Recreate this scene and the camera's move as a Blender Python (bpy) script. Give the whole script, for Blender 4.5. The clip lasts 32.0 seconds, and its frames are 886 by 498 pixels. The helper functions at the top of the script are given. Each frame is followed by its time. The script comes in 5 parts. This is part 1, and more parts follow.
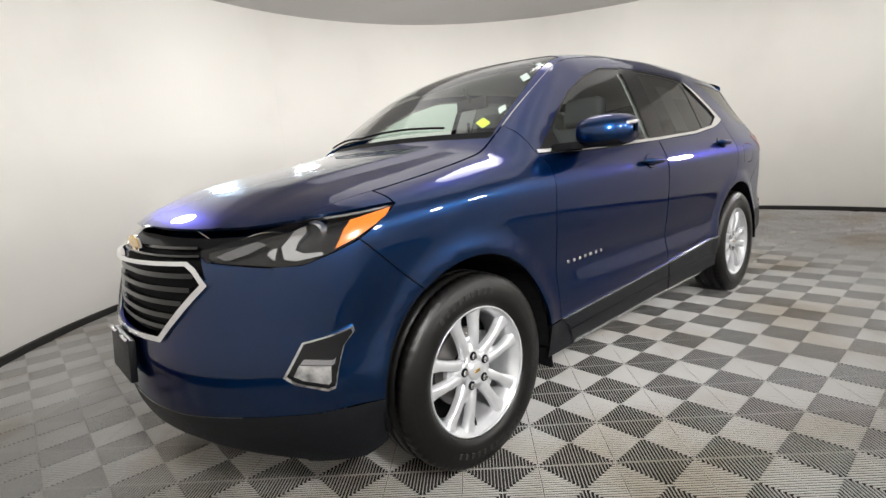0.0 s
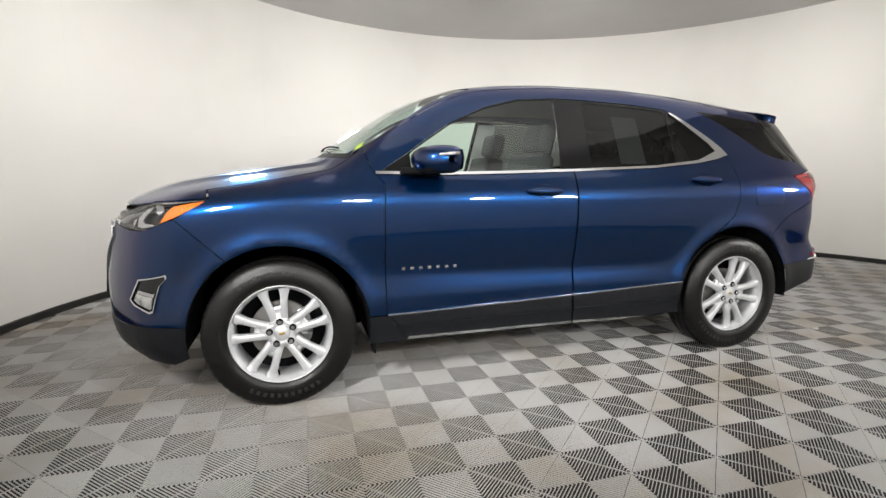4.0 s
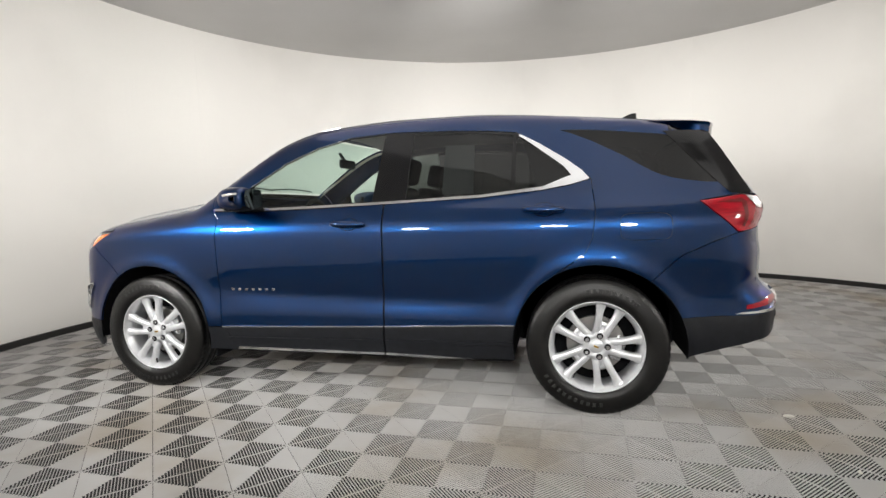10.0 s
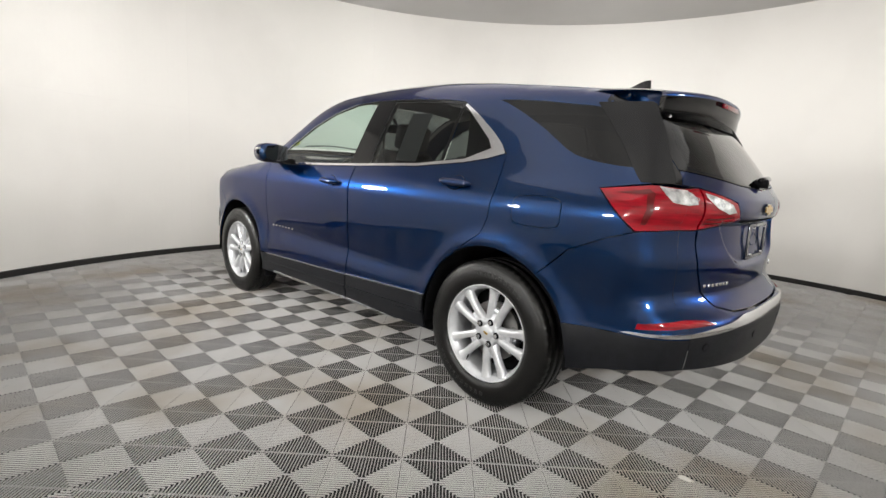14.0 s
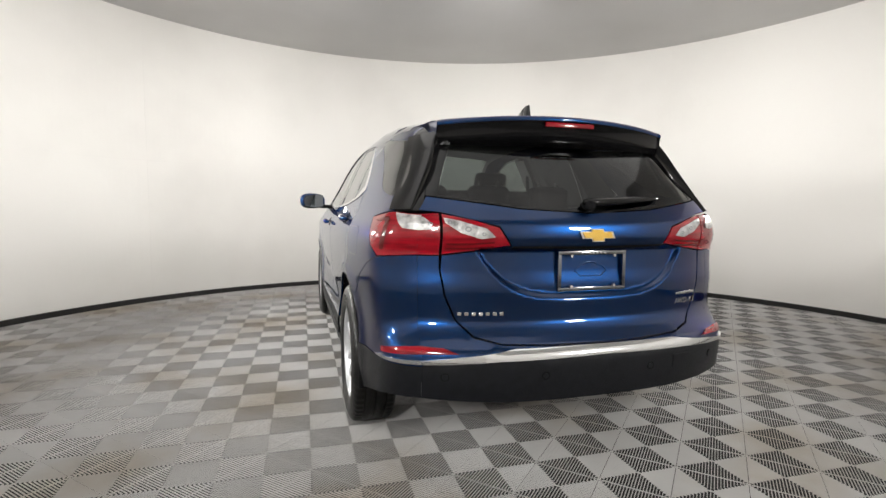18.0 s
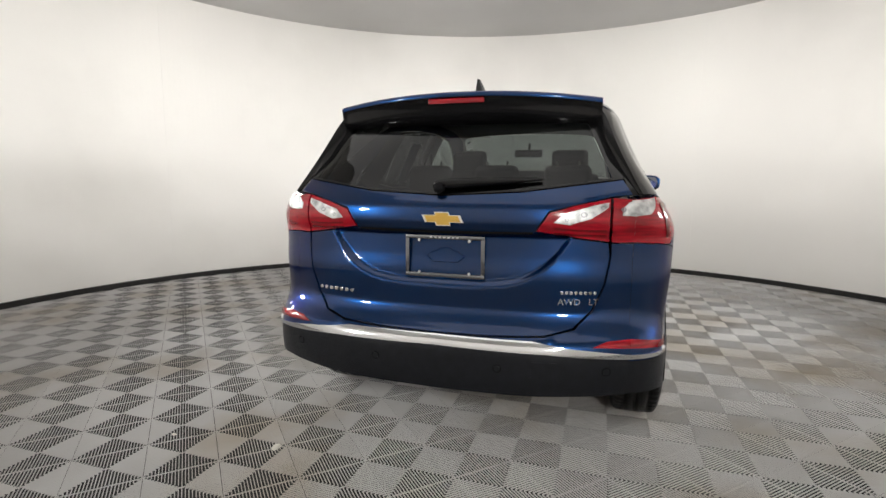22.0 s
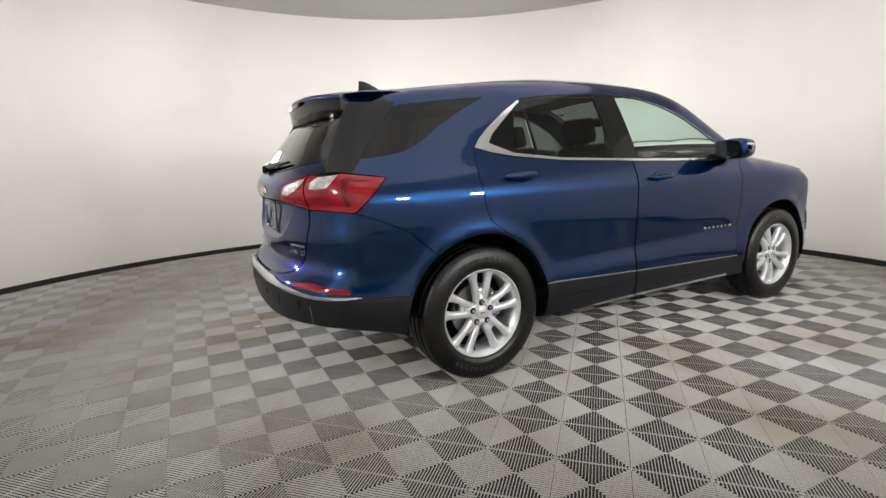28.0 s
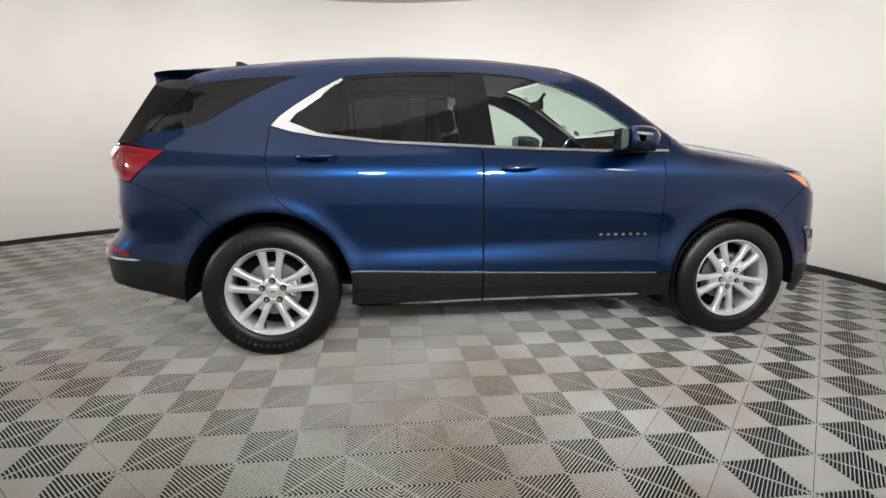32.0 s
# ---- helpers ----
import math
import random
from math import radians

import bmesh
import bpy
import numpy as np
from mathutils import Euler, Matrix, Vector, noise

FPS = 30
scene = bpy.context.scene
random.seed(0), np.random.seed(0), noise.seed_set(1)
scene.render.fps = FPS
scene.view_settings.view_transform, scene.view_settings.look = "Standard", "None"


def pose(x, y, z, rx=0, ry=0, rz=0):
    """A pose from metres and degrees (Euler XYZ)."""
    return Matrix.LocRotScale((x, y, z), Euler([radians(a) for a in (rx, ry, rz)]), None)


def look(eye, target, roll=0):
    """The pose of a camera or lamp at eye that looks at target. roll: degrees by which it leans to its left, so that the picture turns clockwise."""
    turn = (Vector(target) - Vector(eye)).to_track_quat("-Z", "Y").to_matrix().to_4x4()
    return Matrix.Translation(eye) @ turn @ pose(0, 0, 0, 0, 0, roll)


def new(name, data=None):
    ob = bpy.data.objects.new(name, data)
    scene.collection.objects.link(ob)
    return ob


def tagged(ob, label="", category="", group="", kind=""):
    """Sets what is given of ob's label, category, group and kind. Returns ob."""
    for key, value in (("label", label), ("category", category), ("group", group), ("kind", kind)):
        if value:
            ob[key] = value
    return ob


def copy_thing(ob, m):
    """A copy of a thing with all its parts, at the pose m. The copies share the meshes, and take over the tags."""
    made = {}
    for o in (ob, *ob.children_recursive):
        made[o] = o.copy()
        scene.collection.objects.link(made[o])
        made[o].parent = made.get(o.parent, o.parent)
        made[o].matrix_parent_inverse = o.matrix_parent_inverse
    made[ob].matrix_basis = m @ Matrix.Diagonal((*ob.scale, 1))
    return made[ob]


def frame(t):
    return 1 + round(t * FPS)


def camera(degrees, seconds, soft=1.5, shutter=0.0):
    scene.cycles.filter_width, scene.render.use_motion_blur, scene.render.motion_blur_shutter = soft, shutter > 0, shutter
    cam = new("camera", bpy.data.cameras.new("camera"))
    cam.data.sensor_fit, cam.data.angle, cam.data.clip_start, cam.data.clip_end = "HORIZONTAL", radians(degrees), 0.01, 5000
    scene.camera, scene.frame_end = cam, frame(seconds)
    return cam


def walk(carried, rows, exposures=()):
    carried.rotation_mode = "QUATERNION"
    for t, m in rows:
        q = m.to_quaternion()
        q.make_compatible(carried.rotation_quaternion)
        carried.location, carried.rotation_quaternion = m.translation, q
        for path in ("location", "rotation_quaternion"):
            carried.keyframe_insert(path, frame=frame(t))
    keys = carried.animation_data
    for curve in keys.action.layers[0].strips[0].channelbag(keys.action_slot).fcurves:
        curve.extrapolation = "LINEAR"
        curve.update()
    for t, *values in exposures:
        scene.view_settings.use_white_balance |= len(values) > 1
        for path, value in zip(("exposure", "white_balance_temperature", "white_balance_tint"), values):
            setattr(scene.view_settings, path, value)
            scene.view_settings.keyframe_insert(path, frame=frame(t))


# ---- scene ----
from mathutils import geometry

cam = camera(83.8, 32.0)
PATH = [
    (0, (2.559, 2.079, 1.123), (1.245, 0.612, 0.774), -5.3),
    (0.5, (2.405, 2.295, 1.117), (1.185, 0.744, 0.79), -2.3),
    (1, (2.25, 2.423, 1.127), (1.033, 0.87, 0.8), -1.2),
    (1.5, (2.09, 2.536, 1.125), (0.907, 0.958, 0.795), -2.0),
    (2, (1.934, 2.721, 1.101), (0.898, 1.04, 0.783), -3.0),
    (2.5, (1.81, 2.863, 1.106), (0.918, 1.099, 0.801), -2.7),
    (3, (1.621, 2.969, 1.119), (0.819, 1.163, 0.81), -2.4),
    (3.5, (1.454, 3.12, 1.11), (0.757, 1.271, 0.799), -1.7),
    (5.5, (0.575, 3.682, 1.12), (0.448, 1.701, 0.872), 3.3),
    (6, (0.345, 3.716, 1.13), (0.305, 1.731, 0.886), 2.4),
    (6.5, (0.17, 3.788, 1.115), (0.124, 1.80, 0.90), 1.0),
    (7, (-0.086, 3.883, 1.138), (-0.146, 1.891, 0.962), 0.1),
    (7.5, (-0.345, 3.876, 1.168), (-0.324, 1.882, 1.023), 0.5),
    (8, (-0.574, 3.89, 1.185), (-0.48, 1.904, 0.972), 0.2),
    (8.5, (-0.713, 3.823, 1.154), (-0.536, 1.846, 0.905), -0.4),
    (9, (-0.826, 3.6, 1.162), (-0.555, 1.628, 0.964), -1.2),
    (9.5, (-1.032, 3.505, 1.123), (-0.65, 1.55, 0.941), -1.6),
    (10, (-1.196, 3.477, 1.132), (-0.727, 1.542, 0.943), -1.9),
    (10.5, (-1.418, 3.382, 1.149), (-0.86, 1.48, 0.884), -0.8),
    (11, (-1.616, 3.314, 1.189), (-0.928, 1.474, 0.813), 0.7),
    (11.5, (-1.82, 3.237, 1.191), (-0.954, 1.477, 0.804), 0.2),
    (12, (-2.015, 3.149, 1.121), (-1.039, 1.433, 0.797), 0.6),
    (12.5, (-2.225, 3.003, 1.174), (-1.172, 1.337, 0.837), 1.1),
    (13, (-2.434, 2.948, 1.165), (-1.306, 1.333, 0.816), 1.4),
    (13.5, (-2.616, 2.844, 1.143), (-1.387, 1.309, 0.78), 1.4),
    (14, (-2.796, 2.712, 1.139), (-1.435, 1.281, 0.82), 3.2),
    (14.5, (-2.972, 2.578, 1.156), (-1.512, 1.249, 0.835), 2.6),
    (16.5, (-3.630, 1.840, 1.189), (-1.841, 0.972, 0.966), 0.90),
    (17, (-3.767, 1.581, 1.187), (-1.927, 0.825, 0.986), 1.10),
    (17.5, (-3.889, 1.353, 1.153), (-2.017, 0.680, 0.955), 0.76),
    (18, (-4.008, 1.160, 1.143), (-2.101, 0.582, 0.973), 0.50),
    (18.5, (-4.035, 0.949, 1.150), (-2.098, 0.478, 0.988), 1.20),
    (19, (-4.114, 0.668, 1.172), (-2.147, 0.355, 0.992), 0.53),
    (19.5, (-4.167, 0.431, 1.173), (-2.194, 0.181, 0.957), -0.51),
    (20, (-4.169, 0.249, 1.163), (-2.187, 0.116, 0.928), -1.05),
    (20.5, (-4.144, -0.002, 1.174), (-2.165, 0.031, 0.890), -1.42),
    (21, (-4.146, -0.195, 1.171), (-2.175, -0.009, 0.886), -1.20),
    (21.5, (-4.145, -0.358, 1.150), (-2.199, 0.010, 0.872), -0.58),
    (22, (-4.065, -0.544, 1.164), (-2.165, 0.023, 0.904), 0.37),
    (22.5, (-4.015, -0.731, 1.158), (-2.181, 0.019, 0.884), 1.31),
    (23, (-3.966, -0.936, 1.161), (-2.213, -0.012, 0.890), 1.33),
    (23.5, (-3.851, -1.132, 1.165), (-2.181, -0.065, 0.899), 0.20),
    (24, (-3.767, -1.363, 1.175), (-2.158, -0.206, 0.904), -0.12),
    (24.5, (-3.718, -1.638, 1.173), (-2.165, -0.408, 0.899), 0.44),
    (25, (-3.696, -1.825, 1.137), (-2.180, -0.560, 0.818), 1.15),
    (25.5, (-3.594, -2.063, 1.128), (-2.182, -0.703, 0.737), -0.13),
    (27.5, (-2.966, -2.879, 1.159), (-1.966, -1.181, 0.817), -2.4),
    (28, (-2.739, -3.012, 1.164), (-1.808, -1.276, 0.815), -1.9),
    (28.5, (-2.534, -3.177, 1.189), (-1.719, -1.376, 0.884), -0.4),
    (29, (-2.312, -3.375, 1.217), (-1.596, -1.527, 0.95), -0.1),
    (29.5, (-2.049, -3.5, 1.193), (-1.387, -1.626, 0.97), 1.1),
    (30, (-1.811, -3.566, 1.181), (-1.209, -1.668, 0.997), 1.0),
    (30.5, (-1.545, -3.642, 1.177), (-1.04, -1.719, 0.961), -0.1),
    (31, (-1.288, -3.589, 1.178), (-0.841, -1.668, 0.85), 1.1),
    (31.5, (-1.1, -3.487, 1.142), (-0.688, -1.57, 0.753), 1.9),
    (32, (-0.845, -3.534, 1.113), (-0.549, -1.595, 0.722), 0.6),
]
walk(cam, [(t, look(eye, target, roll)) for t, eye, target, roll in PATH])

# ---- light ----
ROOM_X, ROOM_Y, ROOM_R, ROOM_H = -1.17, 0.0, 4.62, 3.30
world = bpy.data.worlds.new("studio_air")
scene.world = world
world.use_nodes = True
world.node_tree.nodes["Background"].inputs[0].default_value = (.9, .92, 1, 1)
world.node_tree.nodes["Background"].inputs[1].default_value = .02


def lamp(x, y, z, target, watts, size, spread, colour=(1, .98, .95)):
    data = bpy.data.lights.new("studio_lamp", "AREA")
    data.shape, data.size, data.energy, data.color, data.spread = "DISK", size, watts, colour, radians(spread)
    ob = new("studio_lamp", data)
    ob.matrix_world = look((x, y, z), target)
    return ob


# added unseen lamps over mid-stage: a wall-washing ring and a broad disc looking down
for k in range(8):
    a = 2 * math.pi * (k + .5) / 8
    lamp(ROOM_X + 1.0 * math.cos(a), ROOM_Y + 1.0 * math.sin(a), 2.82, (ROOM_X + 4.7 * math.cos(a), ROOM_Y + 4.7 * math.sin(a), 2.1), 18, .9, 90)
lamp(ROOM_X, ROOM_Y, 3.24, (ROOM_X, ROOM_Y, 0), 46, 5.0, 180)
# small floods added by the wall to shine on the car, none seen there
for az, z, watts in ((40, 1.85, 19), (67, 1.75, 7), (89, 1.85, 9), (104, 1.85, 8), (146, 1.85, 10), (-156, 1.85, 11), (-66, 1.95, 15), (-85, 1.95, 14)):
    wx, wy = ROOM_X + 4.5 * math.cos(radians(az)), 4.5 * math.sin(radians(az))
    lamp(wx, wy, z, (wx * .3, wy * .12, .9), watts, .34, 80, (1, .99, .97))
# the flood that glints on the bonnet
lamp(2.02, -3.16, 2.35, (1.9, 1.2, .9), 10, .45, 60)


# ---- materials ----
def material(name, colour, rough=.5, metal=0.0, coat=0.0, coat_rough=.03, spec=.5):
    mat = bpy.data.materials.new(name)
    mat.use_nodes = True
    b = mat.node_tree.nodes["Principled BSDF"]
    b.inputs["Base Color"].default_value = (*colour, 1)
    b.inputs["Roughness"].default_value = rough
    b.inputs["Metallic"].default_value = metal
    b.inputs["Coat Weight"].default_value = coat
    b.inputs["Coat Roughness"].default_value = coat_rough
    b.inputs["Specular IOR Level"].default_value = spec
    return mat


def nodes_of(mat):
    tree = mat.node_tree
    return tree, tree.nodes["Principled BSDF"]


def grain(mat, colours, scale, detail=6, bump=0.0, bump_scale=None, rough=None, random_amount=0.0, stretch=(1, 1, 1)):
    """Colour that wanders between the given ones over the surface, with an optional fine relief."""
    tree, b = nodes_of(mat)
    add = tree.nodes.new
    co = add("ShaderNodeTexCoord")
    mp = add("ShaderNodeMapping")
    mp.inputs["Scale"].default_value = stretch
    geo = add("ShaderNodeNewGeometry")
    tree.links.new(geo.outputs["Position"], mp.inputs[0])
    n1 = add("ShaderNodeTexNoise")
    n1.inputs["Scale"].default_value, n1.inputs["Detail"].default_value = scale, detail
    tree.links.new(mp.outputs[0], n1.inputs["Vector"])
    rampn = add("ShaderNodeValToRGB")
    el = rampn.color_ramp.elements
    el[0].position, el[1].position = .3, .7
    el[0].color, el[1].color = (*colours[0], 1), (*colours[-1], 1)
    for i, c in enumerate(colours[1:-1]):
        e = el.new(.3 + .4 * (i + 1) / (len(colours) - 1))
        e.color = (*c, 1)
    tree.links.new(n1.outputs["Fac"], rampn.inputs[0])
    out = rampn.outputs[0]
    if random_amount:
        info = add("ShaderNodeObjectInfo")
        mr = add("ShaderNodeMapRange")
        mr.inputs["To Min"].default_value, mr.inputs["To Max"].default_value = 1 - random_amount, 1 + random_amount
        tree.links.new(info.outputs["Random"], mr.inputs["Value"])
        mul = add("ShaderNodeVectorMath")
        mul.operation = "SCALE"
        tree.links.new(out, mul.inputs[0])
        tree.links.new(mr.outputs[0], mul.inputs["Scale"])
        out = mul.outputs[0]
    tree.links.new(out, b.inputs["Base Color"])
    if rough:
        rr = add("ShaderNodeMapRange")
        rr.inputs["To Min"].default_value, rr.inputs["To Max"].default_value = rough
        tree.links.new(n1.outputs["Fac"], rr.inputs["Value"])
        tree.links.new(rr.outputs[0], b.inputs["Roughness"])
    if bump:
        n2 = add("ShaderNodeTexNoise")
        n2.inputs["Scale"].default_value, n2.inputs["Detail"].default_value = bump_scale or scale * 8, 4
        tree.links.new(geo.outputs["Position"], n2.inputs["Vector"])
        bp = add("ShaderNodeBump")
        bp.inputs["Strength"].default_value, bp.inputs["Distance"].default_value = bump, .01
        tree.links.new(n2.outputs["Fac"], bp.inputs["Height"])
        tree.links.new(bp.outputs[0], b.inputs["Normal"])
    return mat


def tinted_glass(name, colour, clear, rough=0.0, least=.05):
    """A pane: part clear tint, part mirror by its Fresnel gloss."""
    mat = bpy.data.materials.new(name)
    mat.use_nodes = True
    tree = mat.node_tree
    tree.nodes.clear()
    out, mix = tree.nodes.new("ShaderNodeOutputMaterial"), tree.nodes.new("ShaderNodeMixShader")
    tr, gl = tree.nodes.new("ShaderNodeBsdfTransparent"), tree.nodes.new("ShaderNodeBsdfGlossy")
    # facing gloss, the same from both sides of the pane
    lw, pw, mr = tree.nodes.new("ShaderNodeLayerWeight"), tree.nodes.new("ShaderNodeMath"), tree.nodes.new("ShaderNodeMapRange")
    pw.operation = "POWER"
    pw.inputs[1].default_value = 5
    mr.inputs["To Min"].default_value, mr.inputs["To Max"].default_value = least, 1
    tree.links.new(lw.outputs["Facing"], pw.inputs[0])
    tree.links.new(pw.outputs[0], mr.inputs["Value"])
    tr.inputs[0].default_value = (*[c * clear for c in colour], 1)
    gl.inputs["Color"].default_value, gl.inputs["Roughness"].default_value = (1, 1, 1, 1), rough
    tree.links.new(mr.outputs[0], mix.inputs[0])
    tree.links.new(tr.outputs[0], mix.inputs[1])
    tree.links.new(gl.outputs[0], mix.inputs[2])
    tree.links.new(mix.outputs[0], out.inputs[0])
    return mat


PAINT = material("blue_metallic_paint", (.0012, .0250, .100), .30, .95, 1.0, .012)
nodes_of(PAINT)[1].inputs["Specular Tint"].default_value = (.03, .24, .44, 1)
nodes_of(PAINT)[1].inputs["Coat IOR"].default_value = 1.5
BLACK_GLOSS = material("gloss_black", (.004, .004, .0045), .10, 0, 0, spec=.36)
CLADDING = grain(material("grained_black_plastic", (.018, .019, .021), .42, spec=.3), [(.004, .0045, .006), (.008, .009, .012)], 30, bump=.15, bump_scale=900)
DARK = material("shadow_black_plastic", (.006, .006, .007), .8, spec=.12)
CHROME = material("bright_chrome", (.86, .87, .89), .10, 1)
DARK_CHROME = material("smoked_chrome", (.25, .255, .27), .14, 1)
ALLOY = grain(material("silver_painted_alloy", (.62, .63, .65), .33, .55, .5), [(.66, .67, .69), (.76, .77, .79)], 25)
RUBBER = grain(material("tyre_rubber", (.02, .02, .02), .32, spec=.4), [(.004, .004, .004), (.008, .0075, .007)], 18, bump=.15, bump_scale=300)
RUBBER_MARK = material("raised_rubber", (.022, .022, .022), .35, spec=.5)
GLASS = tinted_glass("green_tint_glass", (.80, .92, .86), .93)
PRIVACY = tinted_glass("dark_privacy_glass", (.80, .85, .85), .15, least=.035)
PRIVACY_DARK = tinted_glass("darkest_privacy_glass", (.80, .85, .85), .045, least=.032)
SCREEN = tinted_glass("windscreen_glass", (.80, .92, .87), .95)
LENS = tinted_glass("clear_lamp_lens", (1, 1, 1), .95, least=.02)
RED_LENS = grain(material("red_lamp_lens", (.3, .002, .006), .12, 0, .25), [(.14, .0007, .005), (.36, .0020, .012)], 9, 3, stretch=(1, 1, 9))
RED_DEEP = material("deep_red_lamp_stripe", (.10, .001, .002), .25, 0, .3)
LAMP_WHITE = grain(material("white_lamp_reflector", (.62, .61, .60), .34, .4, .3), [(.16, .16, .16), (.42, .415, .41), (.66, .655, .65)], 26, 4, bump=.5, bump_scale=60)
AMBER = material("amber_lamp_lens", (.80, .19, .02), .2, 0, 1)
LAMP_SILVER = material("silver_lamp_housing", (.55, .56, .58), .22, .9)
SMOKED = material("smoked_silver", (.20, .20, .21), .3, .9)
LAMP_DARK = material("smoked_lamp_housing", (.010, .010, .011), .2, 0, 0, spec=.4)
STEEL = material("brake_steel", (.35, .34, .33), .4, 1)
GOLD = material("gold_emblem", (.75, .48, .10), .25, .9, .6)
SEAT = grain(material("dark_grey_seat_cloth", (.05, .05, .055), .9), [(.04, .04, .045), (.07, .07, .075)], 40, bump=.2, bump_scale=500)
TRIM_GREY = material("grey_cabin_plastic", (.10, .10, .105), .6)
HEADLINER = material("light_grey_headliner", (.62, .61, .59), .9)
PAPER = material("white_paper", (.78, .80, .78), .7)
YELLOW = material("yellow_sticker", (.75, .82, .05), .6)
MIRROR = material("mirror_glass", (.20, .22, .25), .02, 1)
WALL = grain(material("warm_white_wall_sheet", (.80, .78, .745), .55), [(.735, .715, .680), (.805, .785, .750), (.82, .80, .765)], .55, 6, bump=.05, bump_scale=6, rough=(.5, .65))
CEILING = grain(material("grey_ceiling_cloth", (.60, .59, .58), .85), [(.57, .56, .55), (.64, .63, .62)], .6)
RAIL = material("black_floor_rail", (.012, .011, .010), .6)
TILE = grain(material("grey_rib_plastic", (.36, .36, .355), .5, spec=.25), [(.42, .37, .30), (.56, .55, .535), (.62, .615, .605)], 1.1, 9, rough=(.45, .62), random_amount=.05)
# near-black colour stands in for the shade deep between the tile ribs
TILE_GAP_SHADE = material("tile_gap_shade_black", (.012, .012, .012), .8)
DEBRIS = material("pale_crumb", (.7, .68, .62), .8)
# ---- car body surface ----
def pchip(xs, ys):
    """Smooth monotone curve through the given knots, flat beyond the ends' slopes."""
    xs, ys = np.array(xs, float), np.array(ys, float)
    if xs[0] > xs[-1]:
        xs, ys = xs[::-1], ys[::-1]
    h, d = np.diff(xs), np.diff(ys) / np.diff(xs)
    m = np.zeros_like(ys)
    m[0], m[-1] = d[0], d[-1]
    w1, w2 = 2 * h[1:] + h[:-1], h[1:] + 2 * h[:-1]
    ok = d[1:] * d[:-1] > 0
    m[1:-1][ok] = ((w1 + w2)[ok]) / (w1[ok] / d[:-1][ok] + w2[ok] / d[1:][ok])

    def curve(x):
        x = np.asarray(x, float)
        i = np.clip(np.searchsorted(xs, x) - 1, 0, len(h) - 1)
        t = (x - xs[i]) / h[i]
        u = np.clip(t, 0, 1)
        v = (ys[i] * (1 + 2 * u) * (1 - u) ** 2 + m[i] * h[i] * u * (1 - u) ** 2
             + ys[i + 1] * u * u * (3 - 2 * u) + m[i + 1] * h[i] * u * u * (u - 1))
        return v + np.where(t < 0, m[0] * h[0] * t, 0) + np.where(t > 1, m[-1] * h[-1] * (t - 1), 0)
    return curve


def smax(a, b, k):
    h = np.maximum(k - np.abs(a - b), 0) / k
    return np.maximum(a, b) + h * h * k / 4


def ramp(x, a, b):
    t = np.clip((x - a) / (b - a), 0, 1)
    return t * t * (3 - 2 * t)


SIDE = pchip([.16, .24, .34, .44, .50, .56, .63, .72, .80, .90, .97, 1.02, 1.08, 1.14, 1.24, 1.36, 1.48, 1.56, 1.66],
             [.845, .872, .884, .889, .888, .882, .879, .885, .892, .896, .897, .889, .864, .832, .787, .734, .676, .628, .548])
LOW_T = pchip([-2.40, -2.2, -2.05, -1.9, -1.7, -1.4, -.9, .2, 1.0, 1.4, 1.7, 1.85, 2.0, 2.15, 2.3],
              [.85, .905, .94, .966, .985, 1.0, 1.0, 1.0, 1.0, 1.0, .985, .965, .93, .885, .83])
UP_T = pchip([-2.4, -2.1, -1.9, -1.6, -1.3, -.8, -.2, .3, .7, 1.0, 1.4, 2.3],
             [.80, .865, .905, .955, .985, 1.0, 1.0, .995, .985, .985, .985, .95])
FRONT_Z = pchip([.18, .24, .32, .42, .55, .70, .82, .90, .95, 1.0, 1.06],
                [-.16, -.06, -.005, .012, .012, -.002, -.015, -.032, -.05, -.10, -.22])
REAR_Z = pchip([.22, .30, .38, .46, .54, .585, .62, .66, .70, .76, .82, .90, .97, 1.0, 1.03, 1.07, 1.12, 1.2, 1.3, 1.4, 1.5, 1.58],
               [-2.22, -2.28, -2.315, -2.33, -2.335, -2.33, -2.298, -2.266, -2.251, -2.253, -2.255, -2.246, -2.244, -2.256, -2.262, -2.258, -2.232, -2.172, -2.100, -2.03, -1.955, -1.89])
HOOD = pchip([.6, 1.0, 1.2, 1.43, 1.7, 1.91, 2.05, 2.13, 2.19, 2.24, 2.3],
             [1.24, 1.222, 1.198, 1.166, 1.128, 1.09, 1.055, 1.022, .985, .945, .87])
ROOF = pchip([-2.3, -2.1, -1.925, -1.56, -1.2, -.944, -.618, -.256, .035, .252, .6],
             [1.42, 1.47, 1.507, 1.555, 1.596, 1.622, 1.640, 1.642, 1.630, 1.610, 1.56])


def top_height(x, y):
    y = np.abs(y)
    hood = HOOD(x + .10 * y * y) - .05 * (y / .72) ** 3 - .012 * ramp(y, .50, .56)
    glass = 1.205 + (1.19 - x - .40 * y * y) * .625 - .02 * np.clip(1.1 - x, 0, 1) ** 2
    roof = ROOF(x) + .028 * (1 - (y / .55) ** 2)
    cab = -smax(-glass, -roof, .09)
    return smax(hood - 2.0 * ramp(-x, -1.0, -.6), cab, .03)


